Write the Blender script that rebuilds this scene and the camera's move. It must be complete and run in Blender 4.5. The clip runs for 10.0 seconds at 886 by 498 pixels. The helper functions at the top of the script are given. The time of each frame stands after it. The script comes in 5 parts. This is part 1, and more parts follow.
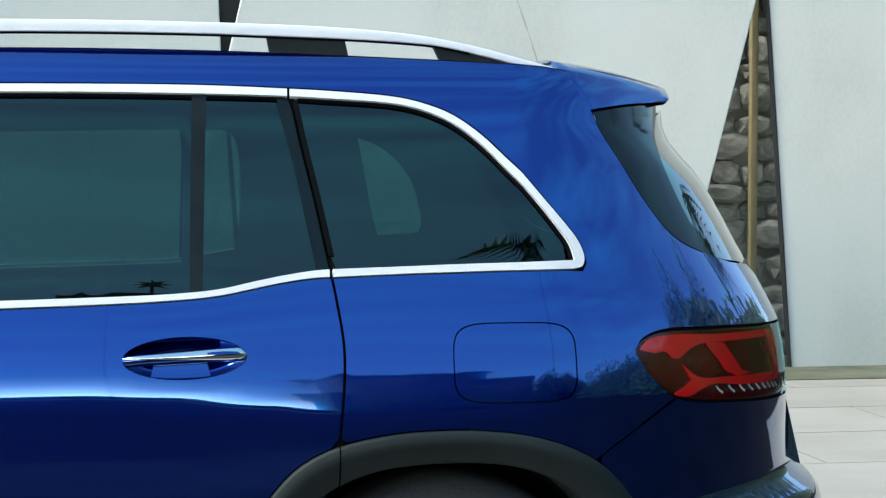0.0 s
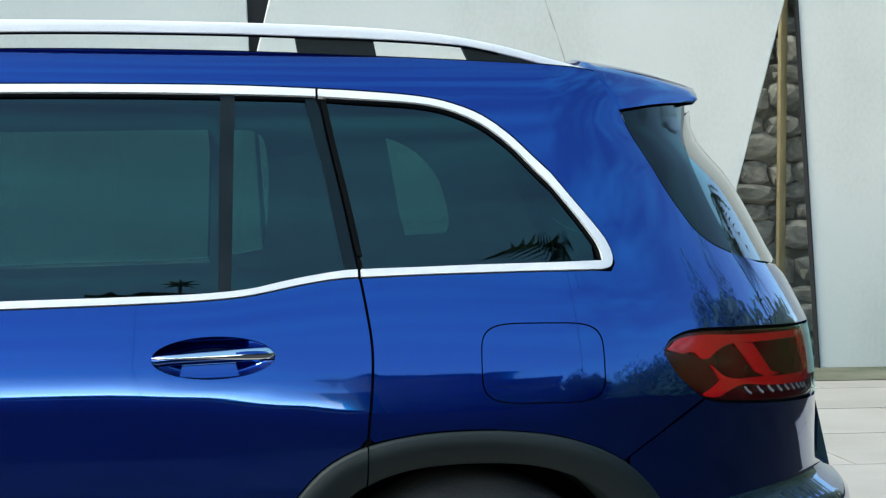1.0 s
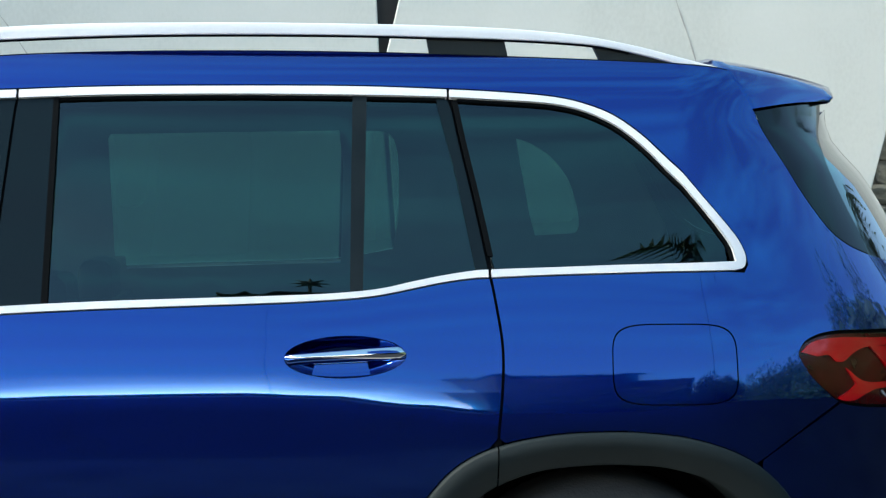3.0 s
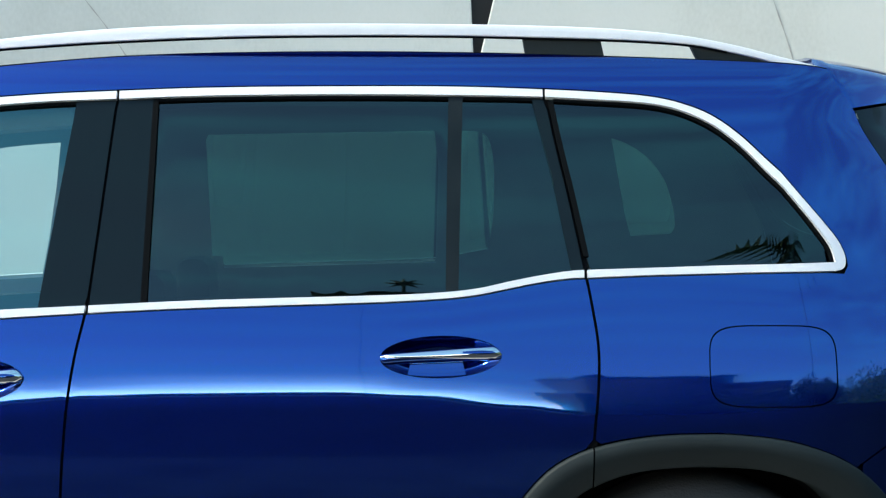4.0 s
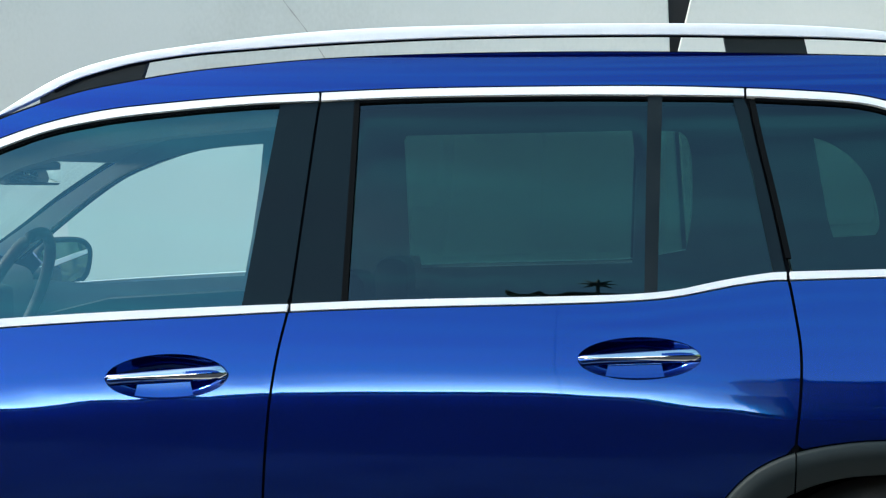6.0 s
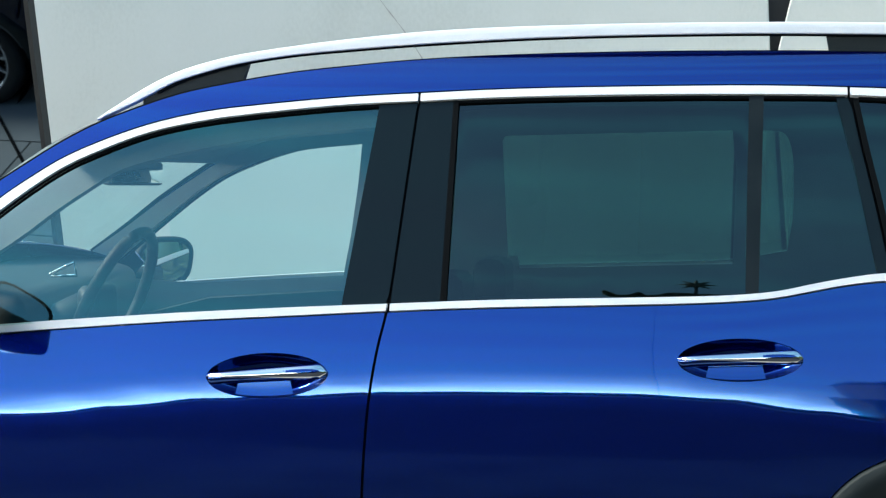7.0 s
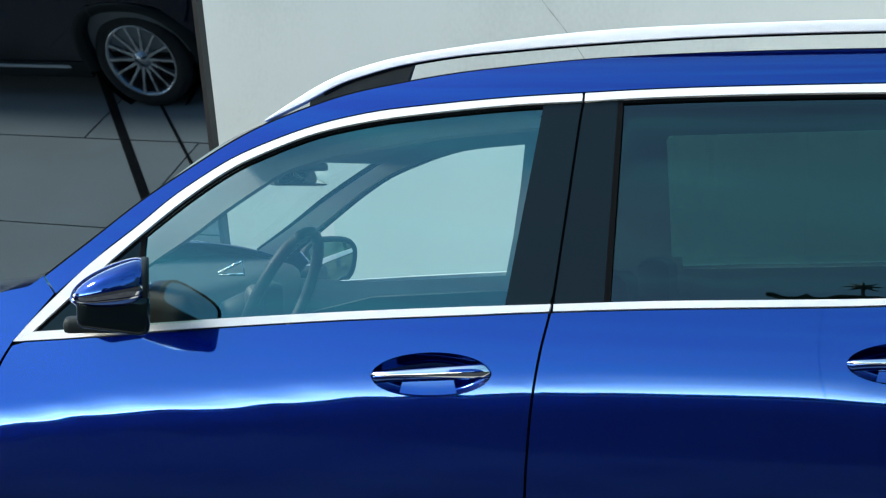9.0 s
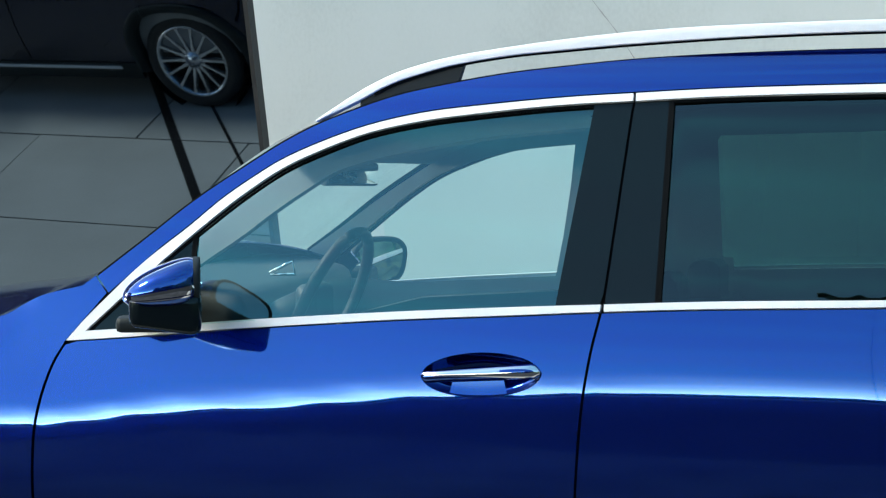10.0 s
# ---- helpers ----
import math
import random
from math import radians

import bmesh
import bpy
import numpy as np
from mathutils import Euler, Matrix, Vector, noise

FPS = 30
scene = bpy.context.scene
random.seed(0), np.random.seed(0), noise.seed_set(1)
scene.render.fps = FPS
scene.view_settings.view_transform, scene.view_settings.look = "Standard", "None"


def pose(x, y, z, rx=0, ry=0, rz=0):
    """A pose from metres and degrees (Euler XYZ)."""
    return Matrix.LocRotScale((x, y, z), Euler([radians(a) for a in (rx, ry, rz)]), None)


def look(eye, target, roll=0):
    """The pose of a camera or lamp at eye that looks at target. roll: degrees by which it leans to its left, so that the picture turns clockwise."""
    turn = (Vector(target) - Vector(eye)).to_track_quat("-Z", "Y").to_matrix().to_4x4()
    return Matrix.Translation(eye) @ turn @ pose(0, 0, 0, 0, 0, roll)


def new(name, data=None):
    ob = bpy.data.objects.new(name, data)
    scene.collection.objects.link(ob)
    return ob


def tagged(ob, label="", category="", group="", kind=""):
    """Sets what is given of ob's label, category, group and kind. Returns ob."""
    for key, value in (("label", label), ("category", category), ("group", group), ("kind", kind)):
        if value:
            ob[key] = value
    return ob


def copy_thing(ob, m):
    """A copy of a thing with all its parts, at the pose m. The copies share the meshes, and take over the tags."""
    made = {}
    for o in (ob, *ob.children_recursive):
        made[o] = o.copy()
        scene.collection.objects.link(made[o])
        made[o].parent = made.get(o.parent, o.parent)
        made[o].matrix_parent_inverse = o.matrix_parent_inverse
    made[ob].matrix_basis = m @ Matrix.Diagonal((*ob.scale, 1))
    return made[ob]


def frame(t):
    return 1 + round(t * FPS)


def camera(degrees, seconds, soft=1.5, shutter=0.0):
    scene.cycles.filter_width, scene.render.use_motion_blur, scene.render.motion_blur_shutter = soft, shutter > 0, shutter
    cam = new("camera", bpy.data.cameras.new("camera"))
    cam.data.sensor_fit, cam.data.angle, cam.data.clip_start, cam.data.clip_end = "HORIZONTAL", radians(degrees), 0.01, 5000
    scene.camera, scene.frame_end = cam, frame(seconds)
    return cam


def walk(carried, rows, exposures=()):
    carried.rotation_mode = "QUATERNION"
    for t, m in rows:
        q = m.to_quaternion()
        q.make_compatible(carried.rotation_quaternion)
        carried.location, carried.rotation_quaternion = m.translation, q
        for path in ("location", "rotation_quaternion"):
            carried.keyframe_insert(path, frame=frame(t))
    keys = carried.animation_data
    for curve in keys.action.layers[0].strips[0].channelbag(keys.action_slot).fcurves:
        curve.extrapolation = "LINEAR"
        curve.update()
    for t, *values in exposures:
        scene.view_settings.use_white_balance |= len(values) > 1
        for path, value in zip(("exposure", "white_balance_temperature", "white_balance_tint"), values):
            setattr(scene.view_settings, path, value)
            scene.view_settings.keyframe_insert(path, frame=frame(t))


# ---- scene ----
# A camera on a panning head: the lens sits a little ahead of the turning axis.
cam = camera(30.0, 10.0, 1.25)
EYE, AXIS, ARM, PITCH, ROLL = 1.27, (0.0, -3.2), 0.083, -2.059, 0.117
PAN = [
    (0.0, -9.762),
    (0.5, -9.415),
    (1.0, -8.814),
    (1.5, -8.096),
    (2.0, -7.075),
    (3.5, -2.817),
    (4.0, -1.160),
    (4.5, 0.500),
    (5.0, 2.307),
    (5.5, 3.873),
    (7.0, 8.874),
    (7.5, 10.318),
    (8.0, 11.841),
    (8.5, 13.117),
    (9.0, 14.407),
    (9.5, 15.397),
    (10.0, 16.110),
]
walk(cam, [(t, pose(AXIS[0] - ARM * math.sin(radians(a)), AXIS[1] + ARM * (math.cos(radians(a)) - 1), EYE, 0, 0, a) @ pose(0, 0, 0, 90 + PITCH, 0, 0) @ pose(0, 0, 0, 0, 0, ROLL)) for t, a in PAN], [(0.0, 0.89, 6850, 2), (10.0, 0.89, 6850, 2)])

# ---- light: a bright, veiled sky with a low soft sun behind the camera ----
world = bpy.data.worlds.new("sky")
scene.world = world
world.use_nodes = True
wt = world.node_tree
sky = wt.nodes.new("ShaderNodeTexSky")
sky.sky_type, sky.sun_disc = "NISHITA", False
SUN_UP, SUN_SIDE = 48.0, 78.0
sky.sun_elevation, sky.sun_rotation = radians(SUN_UP), radians(180 + SUN_SIDE)
sky.air_density, sky.dust_density, sky.ozone_density = 1.0, 0.8, 4.5


def sky_math(kind, a, b, clamp=False):
    n = wt.nodes.new("ShaderNodeMath")
    n.operation, n.use_clamp = kind, clamp
    for i, v in enumerate((a, b)):
        if isinstance(v, (int, float)):
            n.inputs[i].default_value = v
        else:
            wt.links.new(v, n.inputs[i])
    return n.outputs[0]


def sky_mix(fac, a, b):
    n = wt.nodes.new("ShaderNodeMix")
    n.data_type = "RGBA"
    wt.links.new(fac, n.inputs[0])
    wt.links.new(a, n.inputs[6])
    n.inputs[7].default_value = (*b, 1)
    return n.outputs[2]


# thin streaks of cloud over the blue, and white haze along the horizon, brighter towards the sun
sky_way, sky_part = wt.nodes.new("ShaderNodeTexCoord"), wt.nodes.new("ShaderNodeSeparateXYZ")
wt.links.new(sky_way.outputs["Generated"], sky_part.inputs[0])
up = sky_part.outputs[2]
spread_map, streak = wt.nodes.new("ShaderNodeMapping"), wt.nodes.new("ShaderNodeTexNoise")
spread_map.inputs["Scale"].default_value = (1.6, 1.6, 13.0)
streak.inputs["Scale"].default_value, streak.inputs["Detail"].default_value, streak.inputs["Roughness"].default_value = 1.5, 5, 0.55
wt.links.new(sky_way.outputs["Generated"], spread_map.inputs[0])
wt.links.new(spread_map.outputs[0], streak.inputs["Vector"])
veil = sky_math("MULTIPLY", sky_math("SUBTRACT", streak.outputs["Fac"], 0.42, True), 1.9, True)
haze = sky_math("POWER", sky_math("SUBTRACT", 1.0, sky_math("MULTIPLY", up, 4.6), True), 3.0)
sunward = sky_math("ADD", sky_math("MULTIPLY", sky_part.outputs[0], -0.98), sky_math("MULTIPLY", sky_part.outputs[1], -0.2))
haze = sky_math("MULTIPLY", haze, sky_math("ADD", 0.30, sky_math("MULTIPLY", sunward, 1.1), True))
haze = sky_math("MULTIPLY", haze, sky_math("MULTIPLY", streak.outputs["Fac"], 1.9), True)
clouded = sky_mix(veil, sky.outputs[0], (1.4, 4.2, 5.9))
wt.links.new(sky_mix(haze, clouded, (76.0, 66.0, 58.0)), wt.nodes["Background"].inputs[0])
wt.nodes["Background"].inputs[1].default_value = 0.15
sun = new("sun", bpy.data.lights.new("sun", "SUN"))
sun.data.energy, sun.data.angle, sun.data.color = 2.6, radians(16), (1.0, 0.97, 0.91)
sun.matrix_world = look((-20 * math.sin(radians(SUN_SIDE)), -20 * math.cos(radians(SUN_SIDE)), 20 * math.tan(radians(SUN_UP))), (0, 0, 0))


# ---- materials ----
def material(name, base, rough=0.5, metal=0.0, coat=0.0, spec=0.5):
    m = bpy.data.materials.new(name)
    m.use_nodes = True
    b = m.node_tree.nodes["Principled BSDF"]
    b.inputs["Base Color"].default_value = (*base, 1)
    b.inputs["Roughness"].default_value, b.inputs["Metallic"].default_value = rough, metal
    b.inputs["Coat Weight"].default_value, b.inputs["Coat Roughness"].default_value = coat, 0.015
    b.inputs["Specular IOR Level"].default_value = spec
    return m


def weather(m, tones, scale=3.0, fine=60.0, bump=0.1, rough=None, stretch=(1, 1, 1), object_shift=0.0):
    """Colour that wanders between tones at a coarse and a fine scale, with a fine relief."""
    nt = m.node_tree
    b = nt.nodes["Principled BSDF"]
    co, mp = nt.nodes.new("ShaderNodeTexCoord"), nt.nodes.new("ShaderNodeMapping")
    mp.inputs["Scale"].default_value = stretch
    nt.links.new(co.outputs["Object"], mp.inputs[0])
    big, small = nt.nodes.new("ShaderNodeTexNoise"), nt.nodes.new("ShaderNodeTexNoise")
    big.inputs["Scale"].default_value, small.inputs["Scale"].default_value = scale, fine
    big.inputs["Detail"].default_value, small.inputs["Detail"].default_value = 6, 4
    for n in (big, small):
        nt.links.new(mp.outputs[0], n.inputs["Vector"])
    add = nt.nodes.new("ShaderNodeMath")
    add.operation = "MULTIPLY_ADD"
    add.inputs[1].default_value = 0.3
    nt.links.new(small.outputs["Fac"], add.inputs[0])
    nt.links.new(big.outputs["Fac"], add.inputs[2])
    value = add.outputs[0]
    if object_shift:
        info, shift = nt.nodes.new("ShaderNodeObjectInfo"), nt.nodes.new("ShaderNodeMath")
        shift.operation = "MULTIPLY_ADD"
        shift.inputs[1].default_value = object_shift
        nt.links.new(info.outputs["Random"], shift.inputs[0])
        nt.links.new(value, shift.inputs[2])
        value = shift.outputs[0]
    ramp = nt.nodes.new("ShaderNodeValToRGB")
    while len(ramp.color_ramp.elements) < len(tones):
        ramp.color_ramp.elements.new(0.5)
    for i, c in enumerate(tones):
        e = ramp.color_ramp.elements[i]
        e.position = 0.38 + (0.5 + object_shift) * i / (len(tones) - 1)
        e.color = (*c, 1)
    nt.links.new(value, ramp.inputs[0])
    nt.links.new(ramp.outputs[0], b.inputs["Base Color"])
    if bump:
        bp = nt.nodes.new("ShaderNodeBump")
        bp.inputs["Strength"].default_value, bp.inputs["Distance"].default_value = bump, 0.01
        nt.links.new(small.outputs["Fac"], bp.inputs["Height"])
        nt.links.new(bp.outputs[0], b.inputs["Normal"])
    return m


def pane(name, tint, ior=1.5, sheen=(0.6, 1.0, 0.98)):
    """Thin tinted glass: clear straight through, with a mirror gloss on top."""
    m = bpy.data.materials.new(name)
    m.use_nodes = True
    nt = m.node_tree
    nt.nodes.remove(nt.nodes["Principled BSDF"])
    clear, gloss = nt.nodes.new("ShaderNodeBsdfTransparent"), nt.nodes.new("ShaderNodeBsdfGlossy")
    clear.inputs[0].default_value = (*tint, 1)
    gloss.inputs["Roughness"].default_value = 0.01
    gloss.inputs["Color"].default_value = (*sheen, 1)
    fr, mix = nt.nodes.new("ShaderNodeFresnel"), nt.nodes.new("ShaderNodeMixShader")
    fr.inputs[0].default_value = ior
    nt.links.new(fr.outputs[0], mix.inputs[0])
    nt.links.new(clear.outputs[0], mix.inputs[1])
    nt.links.new(gloss.outputs[0], mix.inputs[2])
    nt.links.new(mix.outputs[0], nt.nodes["Material Output"].inputs[0])
    return m


def car_paint(name, deep, flake, ground_coat):
    """Metallic paint: a sharp and a broad lobe of coloured flake under clear lacquer with a faint orange peel."""
    m = material(name, deep, 0.05, 1.0, 1.0)
    nt = m.node_tree
    co, fl = nt.nodes.new("ShaderNodeTexCoord"), nt.nodes.new("ShaderNodeTexNoise")
    fl.inputs["Scale"].default_value, fl.inputs["Detail"].default_value = 900, 2
    nt.links.new(co.outputs["Object"], fl.inputs["Vector"])
    mix = nt.nodes.new("ShaderNodeMix")
    mix.data_type = "RGBA"
    mix.inputs[6].default_value, mix.inputs[7].default_value = (*deep, 1), (*flake, 1)
    nt.links.new(fl.outputs["Fac"], mix.inputs[0])
    peel, bp = nt.nodes.new("ShaderNodeTexNoise"), nt.nodes.new("ShaderNodeBump")
    peel.inputs["Scale"].default_value = 14
    bp.inputs["Strength"].default_value, bp.inputs["Distance"].default_value = 0.008, 0.01
    nt.links.new(co.outputs["Object"], peel.inputs["Vector"])
    nt.links.new(peel.outputs["Fac"], bp.inputs["Height"])
    sharp, broad = nt.nodes["Principled BSDF"], nt.nodes.new("ShaderNodeBsdfPrincipled")
    broad.inputs["Metallic"].default_value, broad.inputs["Roughness"].default_value = 1.0, 0.40
    broad.inputs["Coat Weight"].default_value, broad.inputs["Coat Roughness"].default_value = 1.0, 0.015
    both = nt.nodes.new("ShaderNodeMixShader")
    both.inputs[0].default_value = 0.55
    nt.links.new(mix.outputs[2], sharp.inputs["Base Color"])
    broad.inputs["Base Color"].default_value = (*ground_coat, 1)
    for k, b in enumerate((sharp, broad)):
        b.inputs["Coat IOR"].default_value = 1.52
        nt.links.new(bp.outputs[0], b.inputs["Coat Normal"])
        nt.links.new(b.outputs[0], both.inputs[1 + k])
    nt.links.new(both.outputs[0], nt.nodes["Material Output"].inputs[0])
    return m


blue = car_paint("blue_metallic_paint", (0.0002, 0.118, 0.46), (0.0003, 0.175, 0.62), (0.0, 0.006, 0.165))
# darker copy of the paint, for the second car's side in shade
shaded_blue = car_paint("shaded_blue_paint", (0.001, 0.004, 0.022), (0.002, 0.007, 0.035), (0.001, 0.003, 0.02))
satin = weather(material("satin_aluminium", (0.8, 0.81, 0.83), 0.5, 0.2), [(0.70, 0.71, 0.735), (0.79, 0.80, 0.82)], 4, 200, 0.02)
chrome = material("chrome", (0.85, 0.87, 0.9), 0.06, 1.0)
black_gloss = material("gloss_black_trim", (0.006, 0.009, 0.011), 0.10, 0.0, 0.0, 0.26)
rubber = material("black_rubber", (0.003, 0.004, 0.005), 0.7, 0, 0, 0.04)
cladding = weather(material("grey_plastic_cladding", (0.02, 0.025, 0.025), 0.6, 0, 0, 0.3), [(0.006, 0.011, 0.012), (0.012, 0.019, 0.020)], 6, 500, 0.06)
divider_black = weather(material("satin_black_divider", (0.02, 0.026, 0.029), 0.22, 0, 0, 0.16), [(0.007, 0.011, 0.013), (0.013, 0.018, 0.020)], 8, 300, 0.03)
# near-black that puts the deep shade of gaps, wells and underside into colour
void = material("deep_shade_black", (0.004, 0.004, 0.005), 0.8, 0, 0, 0.1)
black_gloss.node_tree.nodes["Principled BSDF"].inputs["Specular Tint"].default_value = (0.7, 1.0, 1.0, 1)
# stone darkened in its base colour so the house mirrors as a backlit outline
backlit_stone = weather(material("backlit_house_stone", (0.08, 0.08, 0.08), 0.85), [(0.05, 0.052, 0.055), (0.11, 0.11, 0.105)], 3, 40, 0.4)
tint_dark = pane("privacy_glass", (0.13, 0.255, 0.225), 1.78, (0.66, 0.97, 0.95))
tint_clear = pane("green_tinted_glass", (0.86, 0.99, 0.97), 2.25, (0.42, 1.0, 1.0))
tint_thin = pane("thin_green_tinted_glass", (0.86, 0.99, 0.97), 1.3, (0.42, 1.0, 1.0))
gate_glass = material("dark_rear_glass", (0.01, 0.014, 0.016), 0.03, 0, 1.0)
lining = weather(material("grey_interior_lining", (0.34, 0.345, 0.35), 0.8), [(0.20, 0.21, 0.215), (0.27, 0.28, 0.285)], 5, 300, 0.1)
dark_lining = weather(material("dark_interior_trim", (0.09, 0.092, 0.095), 0.6), [(0.022, 0.024, 0.025), (0.042, 0.045, 0.046)], 5, 400, 0.1)
leather = weather(material("black_leather", (0.02, 0.02, 0.021), 0.5), [(0.016, 0.016, 0.017), (0.03, 0.03, 0.03)], 8, 300, 0.15)
tyre_rubber = weather(material("tyre_rubber", (0.02, 0.02, 0.02), 0.75), [(0.015, 0.015, 0.015), (0.03, 0.03, 0.03)], 10, 120, 0.2)
alloy = material("silver_alloy", (0.55, 0.57, 0.6), 0.25, 0.9)
looking_glass = material("mirror_glass", (0.85, 0.88, 0.87), 0.01, 1.0)
concrete = weather(material("pale_rendered_concrete", (0.62, 0.62, 0.57), 0.85), [(0.57, 0.575, 0.525), (0.665, 0.67, 0.62), (0.70, 0.70, 0.655)], 0.9, 40, 0.05, stretch=(1, 1, 0.7))
slab_stone = weather(material("pale_paving_stone", (0.42, 0.39, 0.35), 0.8), [(0.27, 0.25, 0.225), (0.34, 0.315, 0.285), (0.39, 0.365, 0.335)], 1.6, 90, 0.15, object_shift=0.18)
grout = weather(material("dark_joint", (0.10, 0.095, 0.085), 0.9), [(0.13, 0.125, 0.11), (0.22, 0.205, 0.19)], 4, 80, 0.2)
earth = weather(material("rough_grass_ground", (0.05, 0.06, 0.03), 0.9), [(0.035, 0.045, 0.02), (0.07, 0.08, 0.04)], 0.4, 30, 0.3)
rubble = weather(material("grey_rubble_stone", (0.2, 0.2, 0.18), 0.85), [(0.17, 0.175, 0.15), (0.30, 0.30, 0.265), (0.45, 0.44, 0.39)], 5, 60, 0.5, object_shift=0.25)
old_wood = weather(material("weathered_wood", (0.36, 0.3, 0.16), 0.8), [(0.28, 0.23, 0.12), (0.45, 0.38, 0.22)], 5, 60, 0.3, stretch=(4, 4, 0.6))
leaf = weather(material("leaf_green", (0.05, 0.09, 0.025), 0.5), [(0.03, 0.06, 0.015), (0.08, 0.13, 0.04)], 2, 20, 0)
bark = weather(material("bark", (0.12, 0.09, 0.06), 0.9), [(0.08, 0.06, 0.04), (0.17, 0.13, 0.09)], 6, 50, 0.4)
frame_metal = material("dark_metal_edge", (0.02, 0.022, 0.024), 0.5, 0.3)
black_mirror = material("dark_reflective_glass", (0.165, 0.222, 0.275), 0.02, 1.0)
red_lens = material("red_lamp_lens", (0.80, 0.004, 0.012), 0.12, 0, 0.6)
red_lens.node_tree.nodes["Principled BSDF"].inputs["Subsurface Weight"].default_value = 0.0
smoke_lens = weather(material("smoked_lamp_lens", (0.02, 0.001, 0.002), 0.12, 0, 0.0), [(0.015, 0.001, 0.001), (0.12, 0.001, 0.004)], 9, 60, 0.0)
lamp_clear = pane("clear_lamp_cover", (1.0, 0.95, 0.95), 1.22)


# ---- building helpers ----
from mathutils.geometry import delaunay_2d_cdt


def mesh_of(name, verts, faces, mat, smooth=True):
    me = bpy.data.meshes.new(name)
    me.from_pydata([tuple(v) for v in verts], [], faces)
    me.materials.append(mat)
    if smooth:
        me.polygons.foreach_set("use_smooth", [True] * len(me.polygons))
    me.update()
    return me


def part(name, data, parent, label="", mat=None):
    """Links a bmesh or a mesh as one object under a thing or a part."""
    if isinstance(data, bmesh.types.BMesh):
        me = bpy.data.meshes.new(name)
        data.to_mesh(me)
        data.free()
        me.materials.append(mat)
        me.polygons.foreach_set("use_smooth", [True] * len(me.polygons))
        data = me
    ob = new(name, data)
    ob.parent = parent
    if label:
        ob["label"] = label
    return ob


def thing(name, label, category, place=(0, 0, 0), group=""):
    ob = new(name)
    ob.location = place
    return tagged(ob, label, category, group)


def structure(name, data, label):
    ob = new(name, data)
    return tagged(ob, label, kind="structure")


def flow(points, per=6):
    """A smooth line through points of any dimension (centripetal Catmull-Rom)."""
    p = [np.array(q, float) for q in points]
    p = [2 * p[0] - p[1]] + p + [2 * p[-1] - p[-2]]
    out = []
    for i in range(1, len(p) - 2):
        t = [0.0]
        for a, b in ((p[i - 1], p[i]), (p[i], p[i + 1]), (p[i + 1], p[i + 2])):
            t.append(t[-1] + max(1e-4, np.linalg.norm(b - a)) ** 0.5)
        for k in range(per):
            u = t[1] + (t[2] - t[1]) * k / per
            a1 = p[i - 1] * (t[1] - u) / (t[1] - t[0]) + p[i] * (u - t[0]) / (t[1] - t[0])
            a2 = p[i] * (t[2] - u) / (t[2] - t[1]) + p[i + 1] * (u - t[1]) / (t[2] - t[1])
            a3 = p[i + 1] * (t[3] - u) / (t[3] - t[2]) + p[i + 2] * (u - t[2]) / (t[3] - t[2])
            b1 = a1 * (t[2] - u) / (t[2] - t[0]) + a2 * (u - t[0]) / (t[2] - t[0])
            b2 = a2 * (t[3] - u) / (t[3] - t[1]) + a3 * (u - t[1]) / (t[3] - t[1])
            out.append(tuple(b1 * (t[2] - u) / (t[2] - t[1]) + b2 * (u - t[1]) / (t[2] - t[1])))
    return out + [tuple(p[-2])]


def shifted(line, width):
    """A flat line moved sideways by width (to its left)."""
    q = [np.array(v) for v in line]
    out = []
    for i, v in enumerate(q):
        d = q[min(i + 1, len(q) - 1)] - q[max(i - 1, 0)]
        d = d / max(1e-9, np.linalg.norm(d))
        out.append((v[0] - d[1] * width, v[1] + d[0] * width))
    return out


def clip_line(line, lo, hi):
    out = []
    for a, b in zip(line, line[1:]):
        if b[0] <= lo or a[0] >= hi:
            continue
        for c, e in ((lo, None), (None, a), (None, b), (hi, None)):
            if c is not None and a[0] < c < b[0]:
                u = (c - a[0]) / (b[0] - a[0])
                out.append((c, a[1] + u * (b[1] - a[1])))
            elif e is not None and lo <= e[0] <= hi and (not out or out[-1] != e):
                out.append(e)
    return out


def inside(poly, x, y):
    hit, j = False, len(poly) - 1
    for i in range(len(poly)):
        (xi, yi), (xj, yj) = poly[i], poly[j]
        if (yi > y) != (yj > y) and x < (xj - xi) * (y - yi) / (yj - yi) + xi:
            hit = not hit
        j = i
    return hit


